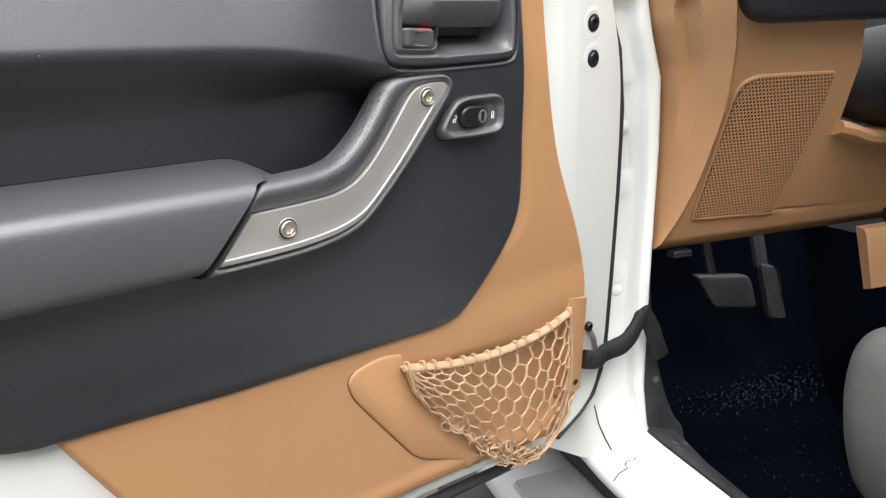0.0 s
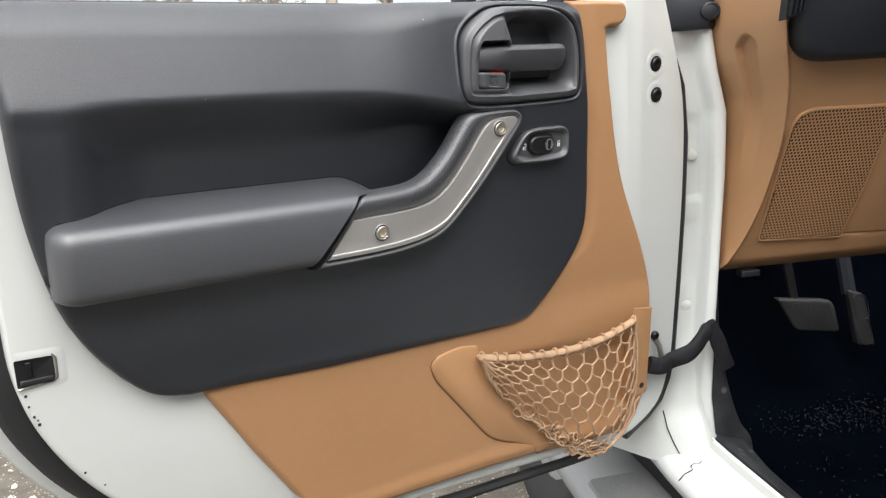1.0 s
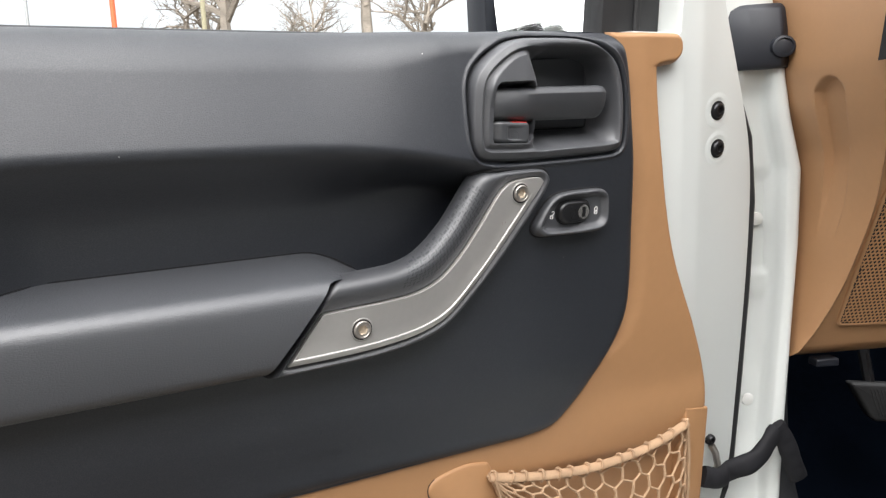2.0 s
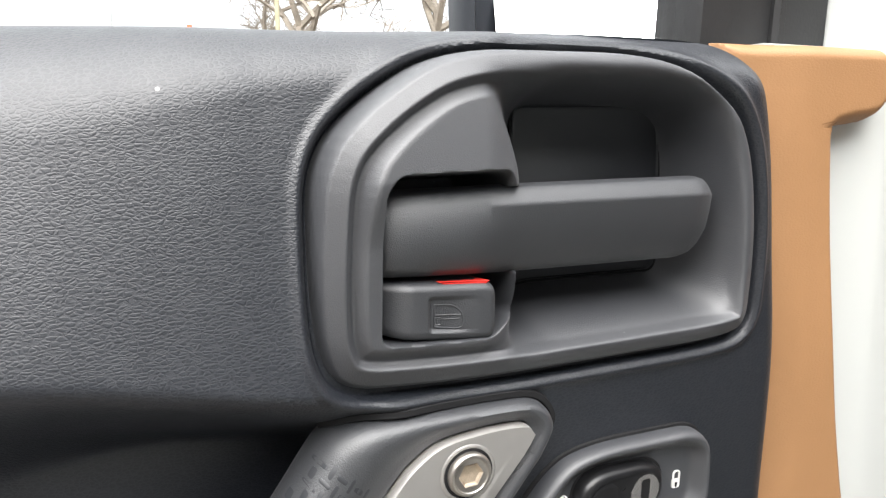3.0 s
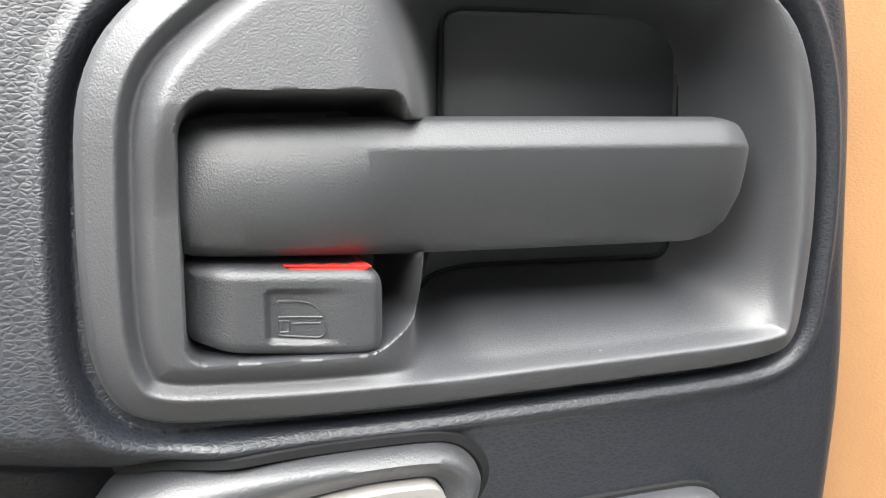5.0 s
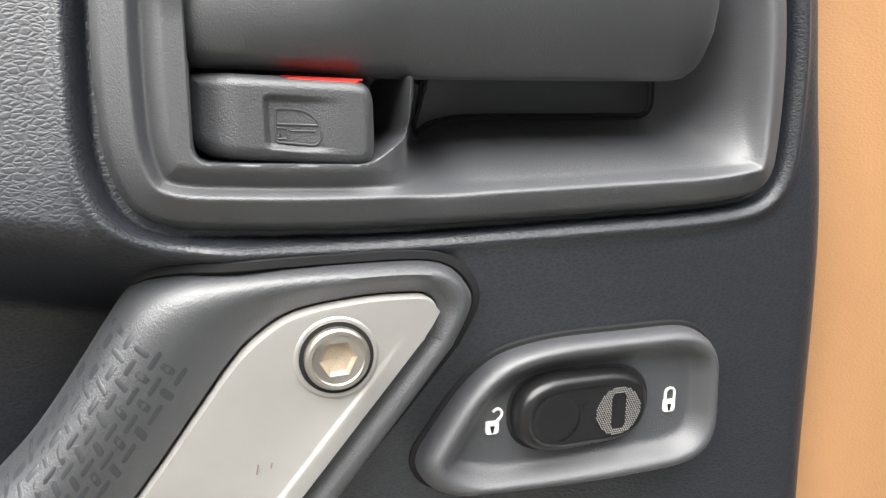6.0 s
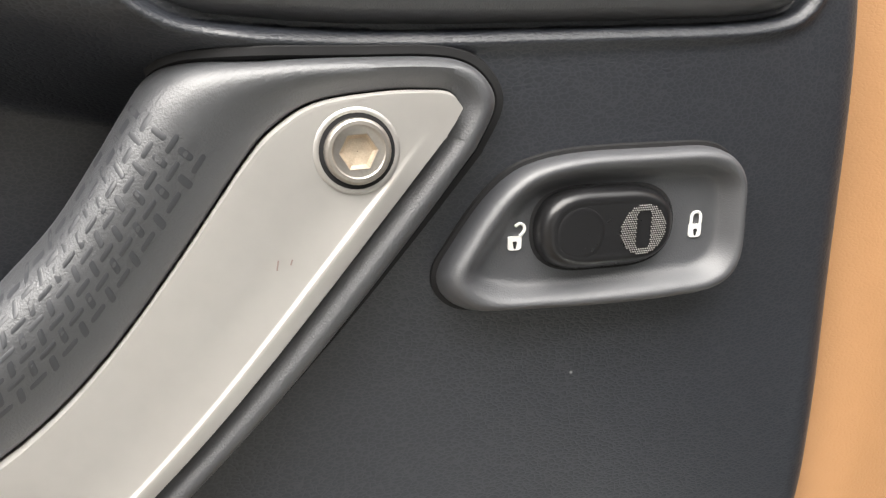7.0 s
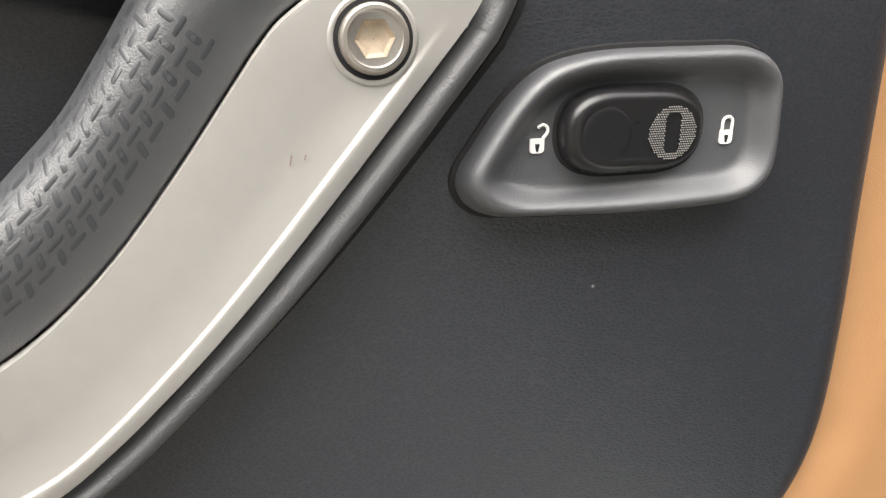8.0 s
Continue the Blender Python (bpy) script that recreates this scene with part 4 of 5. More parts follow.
bm = bmesh.new()
for k in range(int((t_len[-1] - 0.010) / 0.0043)):
    s0 = 0.004 + k * 0.0043
    if s0 < 0.055:
        continue
    w = grip_width(s0)
    for j in range(int(w * 0.84 / 0.0032) + 1):
        t0 = 0.72 - (j + (0.0 if k % 2 else 0.1)) * 0.0032 / w
        if t0 < 0.04:
            continue
        along = (j + k) % 2
        a, b = (0.0022, 0.00060) if along else (0.00080, 0.0017)
        rings = []
        for g, lift in ((1.0, -0.0003), (1.0, 0.00004), (0.72, 0.00009)):
            ring = []
            for q in range(12):
                an = 2 * math.pi * q / 12
                cs, sn = math.cos(an), math.sin(an)
                e = 0.5
                ring.append(on_crown(s0 + math.copysign(abs(cs) ** e, cs) * (a - 0.0005 * (1 - g)), max(0.012, t0 + math.copysign(abs(sn) ** e, sn) * (b - 0.0005 * (1 - g)) / w), lift))
            rings.append(ring)
        vs = ring_faces(bm, rings)
        bm.faces.new(vs[-1])
bmesh.ops.recalc_face_normals(bm, faces=bm.faces)
tagged(part("tread", bm, M_TREAD, grip, "basket-weave tread of smooth dashes"), "basket-weave tread of smooth dashes", kind="stuff")

# ---- door lock switch ----
switch = thing("door_lock_switch", "black door lock rocker switch in a slanted bezel", "switch")
SW = rounded([(0.5592, 1.0640, 0.006), (0.5650, 1.0553, 0.007), (0.609, 1.0536, 0.03), (0.636, 1.0550, 0.008), (0.6432, 1.0615, 0.008), (0.6418, 1.0885, 0.007), (0.6340, 1.0945, 0.007), (0.590, 1.0940, 0.014), (0.5745, 1.0885, 0.014)], 8)
SWF = rounded([(0.5690, 1.0640, 0.004), (0.5784, 1.0608, 0.006), (0.6030, 1.0605, 0.01), (0.632, 1.0622, 0.006), (0.6365, 1.0670, 0.005), (0.6360, 1.0850, 0.004), (0.6310, 1.0872, 0.004), (0.592, 1.0868, 0.008), (0.5810, 1.0830, 0.008)], 8)


def resample(poly, n):
    q = np.array(poly, float)
    if area(q) < 0:
        q = q[::-1]
    c = q.mean(0)
    s = np.argmin(np.arctan2(q[:, 1] - c[1], q[:, 0] - c[0]))
    q = np.roll(q, -s, 0)
    q = np.vstack([q, q[:1]])
    ln = np.concatenate([[0], np.cumsum(np.linalg.norm(np.diff(q, axis=0), axis=1))])
    t = np.linspace(0, ln[-1], n, endpoint=False)
    return np.stack([np.interp(t, ln, q[:, 0]), np.interp(t, ln, q[:, 1])], 1)


def between(outer, inner, profile, place=on_door, n=72, cap=True):
    """A ring-shaped relief between two outlines: (share of the way in, depth)."""
    o, i = resample(outer, n), resample(inner, n)
    bm = bmesh.new()
    vs = ring_faces(bm, [[place(*(o[k] + (i[k] - o[k]) * t), d) for k in range(n)] for t, d in profile])
    if cap:
        bm.faces.new(vs[-1])
    bmesh.ops.recalc_face_normals(bm, faces=bm.faces)
    return bm


part("switch_bezel", between(SW, SWF, [(0.0, 0.012), (0.0, 0.0258), (0.03, 0.0285), (0.09, 0.0308), (0.18, 0.0325), (0.30, 0.0334), (0.42, 0.0335), (0.54, 0.0330), (0.68, 0.0318), (0.82, 0.0303), (0.93, 0.0293), (1.03, 0.0286), (1.15, 0.0282), (1.3, 0.0280)], n=120), M_PLASTIC, switch, "stippled black switch bezel", sharp=60)
sw_line = shrink(SW, -0.0002)
sw_d = trim_height(sw_line[:, 0], sw_line[:, 1])
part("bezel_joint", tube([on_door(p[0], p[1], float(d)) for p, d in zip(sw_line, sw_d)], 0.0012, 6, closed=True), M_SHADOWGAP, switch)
ROCK = rounded([(0.5842, 1.0645, 0.014), (0.6222, 1.0645, 0.014), (0.6220, 1.0850, 0.014), (0.5840, 1.0855, 0.014)], 10)


def on_rocker(x, z, d):
    """The rocker is pressed in on its locked side."""
    return on_door(x, z, d + 0.085 * (0.6015 - x))


part("rocker_gap", slab(shrink(ROCK, -0.0009), [(0.0, 0.020), (0.0, 0.0281), (0.0006, 0.0283)]), M_SHADOWGAP, switch)
rocker = part("rocker", slab(ROCK, [(0.0, 0.020), (0.0, 0.0296), (0.0003, 0.0309), (0.0010, 0.0323), (0.0020, 0.0332), (0.0032, 0.0336), (0.0038, 0.0334), (0.0044, 0.0333)], on_rocker), M_GLOSS, switch, "gloss black rocker", sharp=50)
part("finger_dish", round_disc(0.5943, 1.0742, [(0.0068, 0.0332), (0.0062, 0.03350), (0.0050, 0.03345), (0.0030, 0.03338), (0.0006, 0.03335)], 32, on_rocker), M_GLOSS, rocker, sharp=80)
bm = bmesh.new()
for iy in range(-13, 14):
    for ix in range(-13, 14):
        x, z = (ix + 0.5 * (iy % 2)) * 0.00064, iy * 0.00056
        if x * x + z * z < 0.0065 ** 2 and not (abs(x) < 0.0022 and abs(z) < 0.0048 and (abs(z) < 0.0026 or x * x + (abs(z) - 0.0026) ** 2 < 0.0023 ** 2)):
            bmesh.ops.create_cone(bm, cap_ends=True, segments=4, radius1=0.00021, radius2=0.00014, depth=0.0003, matrix=Matrix.Translation(on_rocker(0.6119 + x, 1.0741 + z, 0.0338)) @ Matrix.Rotation(radians(90), 4, 'X'))
part("dotted_patch", bm, M_GREYDOT, rocker, "grey dotted patch")


def padlock(x, z, open_):
    """A small printed padlock."""
    s = 0.00118
    bm = slab(rounded([(x - 1.5 * s, z - 2.6 * s, 0.9 * s), (x + 1.5 * s, z - 2.6 * s, 0.9 * s), (x + 1.5 * s, z + 0.4 * s, 0.3 * s), (x - 1.5 * s, z + 0.4 * s, 0.3 * s)], 4), [(0, 0.0277), (0, 0.0285)])
    if open_:
        arc = catmull([(x + 1.1 * s, z + 0.4 * s), (x + 2.0 * s, z + 1.5 * s), (x + 1.9 * s, z + 2.6 * s), (x + 1.0 * s, z + 3.1 * s), (x + 0.0 * s, z + 2.5 * s)], 4)
    else:
        arc = [(x - 1.15 * s, z + 0.4 * s)] + [(x + 1.15 * s * math.cos(a), z + 2.0 * s + 1.15 * s * math.sin(a)) for a in [math.pi * (1 - k / 8) for k in range(9)]] + [(x + 1.15 * s, z + 0.4 * s)]
    tube([on_door(p[0], p[1], 0.0284) for p in arc], 0.36 * s, 5, bm)
    return bm


for x, z, op in ((0.5794, 1.0733, True), (0.6296, 1.0733, False)):
    ic = part("padlock_sign", padlock(x, z, op), M_INK, switch, "white printed open padlock" if op else "white printed closed padlock")
    part("keyhole", slab(rounded([(x - 0.0002, z - 0.0027, 0.0001), (x + 0.0002, z - 0.0027, 0.0001), (x + 0.0006, z - 0.0008, 0.0003), (x - 0.0006, z - 0.0008, 0.0003)], 2), [(0, 0.0280), (0, 0.0287)]), M_SHADOWGAP, ic)

# ---- storage net ----
net = thing("storage_net", "tan elastic cord storage net on the lower door", "net")
top_line = catmull([(0.528, 0.828), (0.565, 0.819), (0.605, 0.812), (0.65, 0.8075), (0.70, 0.8075), (0.745, 0.812), (0.787, 0.822)], 6)
low_line = catmull([(0.533, 0.822), (0.548, 0.787), (0.575, 0.757), (0.608, 0.724), (0.645, 0.685), (0.680, 0.655), (0.718, 0.636), (0.755, 0.640), (0.785, 0.668), (0.798, 0.705)], 6)
part("top_band", tube([on_door(p[0], p[1], 0.017 + 0.006 * math.sin(math.pi * k / 36)) for k, p in enumerate(top_line)], 0.0046, 10, squash=0.55), M_CORD, net, "flat tan elastic top band")
random.seed(5)
for k in range(14):
    i = min(len(top_line) - 2, max(1, round((k + 0.5) * 36 / 14)))
    x, z = top_line[i]
    d0, lean = 0.017 + 0.006 * math.sin(math.pi * i / 36), random.uniform(-0.002, 0.002)
    loop = [(x + lean * 0.5 + 0.0012 * math.sin(a * 2), z + 0.0066 * math.sin(a), d0 + 0.0040 * math.cos(a)) for a in [2 * math.pi * q / 12 for q in range(12)]]
    part("band_loop", tube([on_door(*p) for p in loop], 0.0012, 5, closed=True), M_CORD, net)


def net_place(u, v):
    ta, tb = np.array(top_line), np.array(low_line)
    s = np.linspace(0, 1, len(ta))
    p = np.array([np.interp(u, s, ta[:, k]) for k in (0, 1)])
    s = np.linspace(0, 1, len(tb))
    q = np.array([np.interp(u, s, tb[:, k]) for k in (0, 1)])
    c = p + (q - p) * v
    return on_door(c[0], c[1], 0.014 + 0.016 * math.sin(math.pi * min(1, v * 0.9 + 0.1)) * max(0.0, math.sin(math.pi * u)) ** 0.5)


random.seed(11)
bm = bmesh.new()
COLS, ROWSN = 12, 8
node = {}
for r in range(ROWSN + 1):
    for c in range(COLS + 1):
        jit = lambda k: random.uniform(-k, k)
        v = (r / ROWSN) ** 1.08
        for e in (0, 1):
            uu = (c + (0.5 if r % 2 else 0)) / COLS + jit(0.006)
            node[r, c, e] = (min(1, max(0, uu)), min(1, max(0, v + jit(0.010) + (0.036 if e else -0.036))))
for r in range(ROWSN + 1):
    for c in range(COLS + 1):
        a, b = node[r, c, 0], node[r, c, 1]
        pts = [net_place(*a), net_place(*b)]
        if (pts[1] - pts[0]).length > 0.001:
            tube([pts[0], (pts[0] + pts[1]) / 2 + Vector((random.uniform(-0.0008, 0.0008), -0.0006, 0)), pts[1]], 0.0018, 6, bm, taper=[0.0021, 0.0016, 0.0021])
        if r < ROWSN:
            for dc in ((0, -1) if r % 2 == 0 else (1, 0)):
                q = (r + 1, c + dc, 0)
                if q in node:
                    a, b = node[r, c, 1], node[q]
                    m = ((a[0] * 0.55 + b[0] * 0.45) + random.uniform(-0.006, 0.006), a[1] * 0.5 + b[1] * 0.5)
                    tube([net_place(*a), net_place(*m), net_place(*b)], 0.00128, 6, bm)
part("cord_mesh", bm, M_CORD, net, "knotted hexagonal cord mesh")
bm = bmesh.new()
for k in range(2):
    tube([on_door(p[0] + random.uniform(-0.003, 0.003), p[1] + random.uniform(-0.002, 0.004), 0.016 + 0.004 * k + random.uniform(0, 0.003)) for p in low_line[::2]], 0.0014, 5, bm)
# slack meshes bunched along the lower edge
for k in range(64):
    i = min(len(low_line) - 6, max(8, int(random.gauss(31, 7))))
    c = np.array(low_line[i]) + np.array((random.uniform(-0.010, 0.006), random.uniform(0.0, 0.022)))
    ra, rb, turn = random.uniform(0.004, 0.011), random.uniform(0.002, 0.005), random.uniform(-1.2, 0.2)
    d0 = random.uniform(0.014, 0.024)
    ring = []
    for q in range(12):
        a = 2 * math.pi * q / 12
        u, v = ra * math.cos(a) + random.uniform(-0.0006, 0.0006), rb * math.sin(a) + random.uniform(-0.0006, 0.0006)
        ring.append(on_door(c[0] + u * math.cos(turn) - v * math.sin(turn), c[1] + u * math.sin(turn) + v * math.cos(turn), d0 + 0.003 * math.sin(a + k)))
    tube(ring, random.uniform(0.0009, 0.0013), 5, bm, closed=True)
part("gathered_hem", bm, M_CORD, net, "gathered slack lower hem")
part("corner_loop", tube([on_door(x, z, d) for x, z, d in ((0.787, 0.826, 0.016), (0.790, 0.80, 0.018), (0.794, 0.77, 0.018), (0.796, 0.735, 0.018), (0.797, 0.706, 0.016))], 0.0024, 6), M_CORD, net)

# ---- check strap ----
strap = thing("door_check_strap", "black webbing door check strap between door and pillar", "strap")


def ribbon(points, w, t, up=Vector((0, 0, 1))):
    pts = catmull([tuple(p) for p in points], 6)
    secs = []
    for i, p in enumerate(pts):
        p = Vector(p)
        d = (Vector(pts[min(i + 1, len(pts) - 1)]) - Vector(pts[max(i - 1, 0)])).normalized()
        a = (up - d * up.dot(d)).normalized()
        b = d.cross(a)
        k = 1 + 0.03 * math.sin(i * 0.9)
        secs.append([p + a * w * k * math.copysign(abs(math.cos(q)) ** 0.8, math.cos(q)) + b * t * (1 + 0.12 * math.sin(i * 1.7)) * math.sin(q) for q in [2 * math.pi * j / 14 for j in range(14)]])
    return loft(secs)


part("webbing", ribbon([on_door(0.826, 0.744, 0.012), on_door(0.846, 0.738, 0.018), on_door(0.868, 0.741, 0.015), in_car(-0.005, 0.045, 0.752), in_car(0.028, 0.030, 0.778)], 0.0125, 0.0075, Vector((0.2, 0, 1))), M_WEB, strap)
part("hanging_end", ribbon([in_car(0.026, 0.032, 0.785), in_car(0.040, 0.030, 0.765), in_car(0.052, 0.028, 0.735), in_car(0.062, 0.024, 0.712)], 0.012, 0.006, Vector((1, -0.4, 0.2))), M_WEB, strap)

# ---- wing mirror outside ----
mirror = thing("wing_mirror", "black wing mirror with its glass, outside the door window", "wing mirror")
part("housing", loft([[Vector((x, y, z)) for x, z in rounded([(0.674 - g, 1.16 - g, 0.03), (0.915 + g, 1.16 - g, 0.03), (0.905 + g, 1.40 + g, 0.03), (0.671 - g, 1.40 + g, 0.03)], 4)] for y, g in ((0.825, -0.002), (0.822, 0.0), (0.83, 0.004), (0.86, 0.0), (0.90, -0.03))]), M_DARKPL, mirror, "black plastic mirror housing")
glass_turn = Matrix.Translation((0.772, 0.785, 1.28)) @ Matrix.Rotation(radians(-20), 4, 'Z') @ Matrix.Rotation(radians(-18), 4, 'X')
part("mirror_glass", loft([[glass_turn @ Vector((x * 1.12, y, z)) for x, z in rounded([(-0.083, -0.10, 0.02), (0.083, -0.10, 0.02), (0.085, 0.105, 0.02), (-0.083, 0.105, 0.02)], 4)] for y in (0.002, 0.0)]), M_MIRROR, mirror, "mirror glass reflecting pale sky")
for k in range(3):
    part("mirror_print", loft([[Vector((x, y, z)) for x, z in ((0.797 + 0.008 * k, 1.252), (0.803 + 0.008 * k, 1.252), (0.803 + 0.008 * k, 1.256), (0.797 + 0.008 * k, 1.256))] for y in (0.764, 0.7635)]), M_DARKPL, mirror)
part("mirror_arm", tube([Vector((0.80, 0.68, 1.16)), Vector((0.80, 0.74, 1.16)), Vector((0.80, 0.84, 1.19))], 0.02, 10), M_DARKPL, mirror)

# ---- car body round the door opening ----
body = car


def pillar_cut(z):
    """A level cut through the front pillar, a sunk channel beside a flat flange: (inwards, rearwards)."""
    f = float(np.interp(z, [0.56, 0.60, 0.66, 0.75, 0.88, 1.00, 1.09, 1.15, 1.20, 1.30], [0.066, 0.050, 0.044, 0.048, 0.056, 0.064, 0.066, 0.052, 0.044, 0.040]))
    g = float(np.interp(z, [0.62, 0.76], [0.030, 0.0]))
    w = float(np.interp(z, [0.58, 0.64, 0.75, 0.95, 1.05, 1.16, 1.20], [0.010, 0.014, 0.017, 0.014, 0.018, 0.016, 0.012]))
    sunk = 0.012 * float(soft((z - 0.600) / 0.05)) * float(soft((1.205 - z) / 0.03))
    # shallow pressings in the channel
    press = 0.0045 * float(soft((1.088 - z) / 0.008)) * float(soft((z - 0.962) / 0.008)) + 0.0030 * float(soft((0.940 - z) / 0.012)) * float(soft((z - 0.830) / 0.02))
    base = -0.004 - sunk + 0.6 * g
    return [(-0.10, -0.10), (-0.045, -0.045 + g), (-0.024, base - 0.012), (-0.004, base), (0.006, base), (0.010, base - press), (f - w - 0.010, base - press), (f - w - 0.006, base + 0.0005), (f - w - 0.003, base + 0.002),
            (f - w, base + 0.010), (f - w + 0.002, 0.006), (f - w + 0.005, 0.008), (f - 0.004, 0.010), (f, 0.0095), (f + 0.003, 0.006), (f + 0.004, -0.004), (f + 0.012, -0.08), (0.05, -0.14)]


part("front_pillar", loft([[in_car(l, r, z) for l, r in pillar_cut(z)] for z in spaced((0.56, 0.62, 0.010), (0.62, 1.24, 0.006))]), M_WHITE, body, "white painted front pillar", sharp=50)
for z, l in ((1.030, 0.026), (0.803, 0.016)):
    part("pillar_plug", tube([in_car(l, -0.024, z), in_car(l + 0.001, -0.0155, z), in_car(l + 0.001, -0.0145, z)], 0.006, 14, taper=[0.0085, 0.008, 0.006]), M_WHITE_DULL, body)
SILL = [(-0.020, 0.53), (-0.034, 0.540), (-0.036, 0.556), (-0.026, 0.568), (0.000, 0.576), (0.030, 0.577), (0.038, 0.580), (0.040, 0.592), (0.045, 0.594), (0.048, 0.590), (0.050, 0.570), (0.05, 0.53)]
part("sill", loft([[in_car(l + s * (0.010 if l > 0 else 0), r, z + 0.02 * s) for l, z in SILL] for r, s in ((-0.14, 0.5), (-0.03, 0.3), (0.02, 0.05), (0.06, 0), (1.5, 0))]), M_WHITE, body, "white painted door sill", sharp=50)
part("sill_seam", tube([in_car(l, r, z) for l, r, z in ((-0.035, 0.062, 0.560), (-0.026, 0.060, 0.568), (-0.012, 0.060, 0.5735), (-0.010, 0.050, 0.574), (-0.004, 0.046, 0.575), (0.004, 0.050, 0.5765), (0.010, 0.044, 0.577))], 0.0008, 5), M_SHADOWGAP, body)
part("sill_plug", tube([in_car(0.012, 0.018, 0.577), in_car(0.012, 0.018, 0.580)], 0.009, 14), M_WHITE_DULL, body)
part("sill_cap", loft([[in_car(l + w * (l > 0.07), r, z) for l, z in ((0.048, 0.584), (0.051, 0.594), (0.060, 0.594), (0.080, 0.580), (0.098, 0.556), (0.108, 0.50), (0.112, 0.42), (0.06, 0.42))] for r, w in ((-0.02, 0.026), (0.03, 0.018), (0.10, 0.006), (0.2, 0.0), (0.6, 0.0), (1.5, 0.0))]), M_SCUFF, body, "scuffed dark grey sill trim", sharp=60)
kick_r = smooth_line([(0.42, 0.135), (0.567, 0.122), (0.60, 0.104), (0.636, 0.090), (0.68, 0.078), (0.73, 0.068), (0.80, 0.063), (0.88, 0.062)])
part("kick_panel", loft([[in_car(l, r, z) for l, r in ((0.042, -0.012), (0.050, -0.001), (kick_r(z) - 0.008, 0.001), (kick_r(z) - 0.001, -0.003), (kick_r(z) + 0.004, -0.02), (kick_r(z) + 0.02, -0.30), (0.05, -0.30))] for z in spaced((0.42, 0.56, 0.05), (0.56, 0.76, 0.02), (0.76, 0.875, 0.04))]), M_SCUFF, body, "dark grey kick panel", sharp=60)
part("pillar_seam", tube([in_car(l, r, z) for l, r, z in ((-0.030, 0.001, 0.645), (-0.024, 0.003, 0.615), (-0.016, 0.008, 0.592), (-0.010, 0.014, 0.577))], 0.0010, 6), M_SHADOWGAP, body)
soften(part("hinge_boot", loft([[in_car(l, r, z) for l, r in ((-0.03 - g, -0.02), (0.004, 0.008 + g), (0.036, 0.018 + g), (0.054 + g, 0.006), (0.058 + g, -0.05), (-0.03, -0.06))] for z, g in ((1.206, 0.0), (1.214, 0.004), (1.25, 0.002), (1.274, -0.004), (1.280, -0.012))]), M_DARKPL, body, "black plastic windscreen hinge cover"), 0.003)
part("boot_bolt", loft([[in_car(0.034 + q * math.cos(a), r + q * 0.3 * math.cos(a), 1.229 + q * math.sin(a)) for a in [2 * math.pi * k / 16 for k in range(16)]] for q, r in ((0.0125, 0.018), (0.012, 0.026), (0.0095, 0.027), (0.009, 0.025), (0.006, 0.026))]), M_DARKPL, body)
part("windscreen_post", loft([[in_car(l - 0.25 * (z - 1.26), r, z) for l, r in ((-0.06, -0.03), (-0.04, -0.012), (0.036, -0.004), (0.046, -0.010), (0.048, -0.09), (-0.06, -0.09))] for z in (1.24, 1.45)]), M_WHITE, body)

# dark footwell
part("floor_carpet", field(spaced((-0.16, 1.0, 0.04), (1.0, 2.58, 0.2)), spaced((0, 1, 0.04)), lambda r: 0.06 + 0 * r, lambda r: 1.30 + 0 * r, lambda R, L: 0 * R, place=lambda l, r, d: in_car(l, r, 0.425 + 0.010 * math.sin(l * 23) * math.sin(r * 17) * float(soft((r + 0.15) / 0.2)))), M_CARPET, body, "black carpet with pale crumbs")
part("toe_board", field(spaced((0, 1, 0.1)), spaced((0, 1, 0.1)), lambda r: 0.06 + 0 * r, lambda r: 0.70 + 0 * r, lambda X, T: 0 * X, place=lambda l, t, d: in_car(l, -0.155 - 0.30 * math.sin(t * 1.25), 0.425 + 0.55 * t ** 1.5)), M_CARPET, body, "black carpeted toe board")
random.seed(17)
bm = bmesh.new()
for k in range(760):
    if k < 600:
        t, l = min(0.62, max(0.02, random.gauss(0.21, 0.035))), random.gauss(0.47, 0.10)
        c = in_car(l, -0.155 - 0.30 * math.sin(t * 1.25) + 0.003, 0.427 + 0.55 * t ** 1.5)
    else:
        c = in_car(random.gauss(0.42, 0.12), random.gauss(-0.06, 0.08), 0.437)
    s = random.uniform(0.0003, 0.0007) * (1.7 if random.random() < 0.06 else 1.0)
    bmesh.ops.create_cone(bm, cap_ends=True, segments=5, radius1=s, radius2=s * 0.5, depth=s * 1.4, matrix=Matrix.LocRotScale(c, Euler((random.random() * 3, random.random() * 3, 0)), (1, random.uniform(0.6, 1.4), 1)))
tagged(part("crumbs", bm, M_CRUMB), "pale sand grains on the black footwell carpet", "crumbs", kind="stuff")
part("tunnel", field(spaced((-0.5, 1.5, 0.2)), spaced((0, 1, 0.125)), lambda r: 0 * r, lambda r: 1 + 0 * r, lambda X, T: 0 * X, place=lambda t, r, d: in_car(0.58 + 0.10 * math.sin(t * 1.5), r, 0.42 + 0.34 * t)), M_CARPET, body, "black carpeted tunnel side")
part("bulkhead", box((0.06, -0.56, 0.42), (1.32, -0.52, 1.20), in_car), M_DARKPL, body, "dark bulkhead behind the pedals")
# roof, middle pillar, rear body, seat back: unseen, added for reflections and shade
part("roof", box((-0.01, 1.00, 1.74), (1.34, 2.6, 1.78), in_car), M_DARKPL, body, "unseen dark roof added behind the front seats")
part("middle_pillar", box((0.0, 1.00, 0.55), (0.09, 1.12, 1.74), in_car), M_WHITE, body, "white middle pillar")
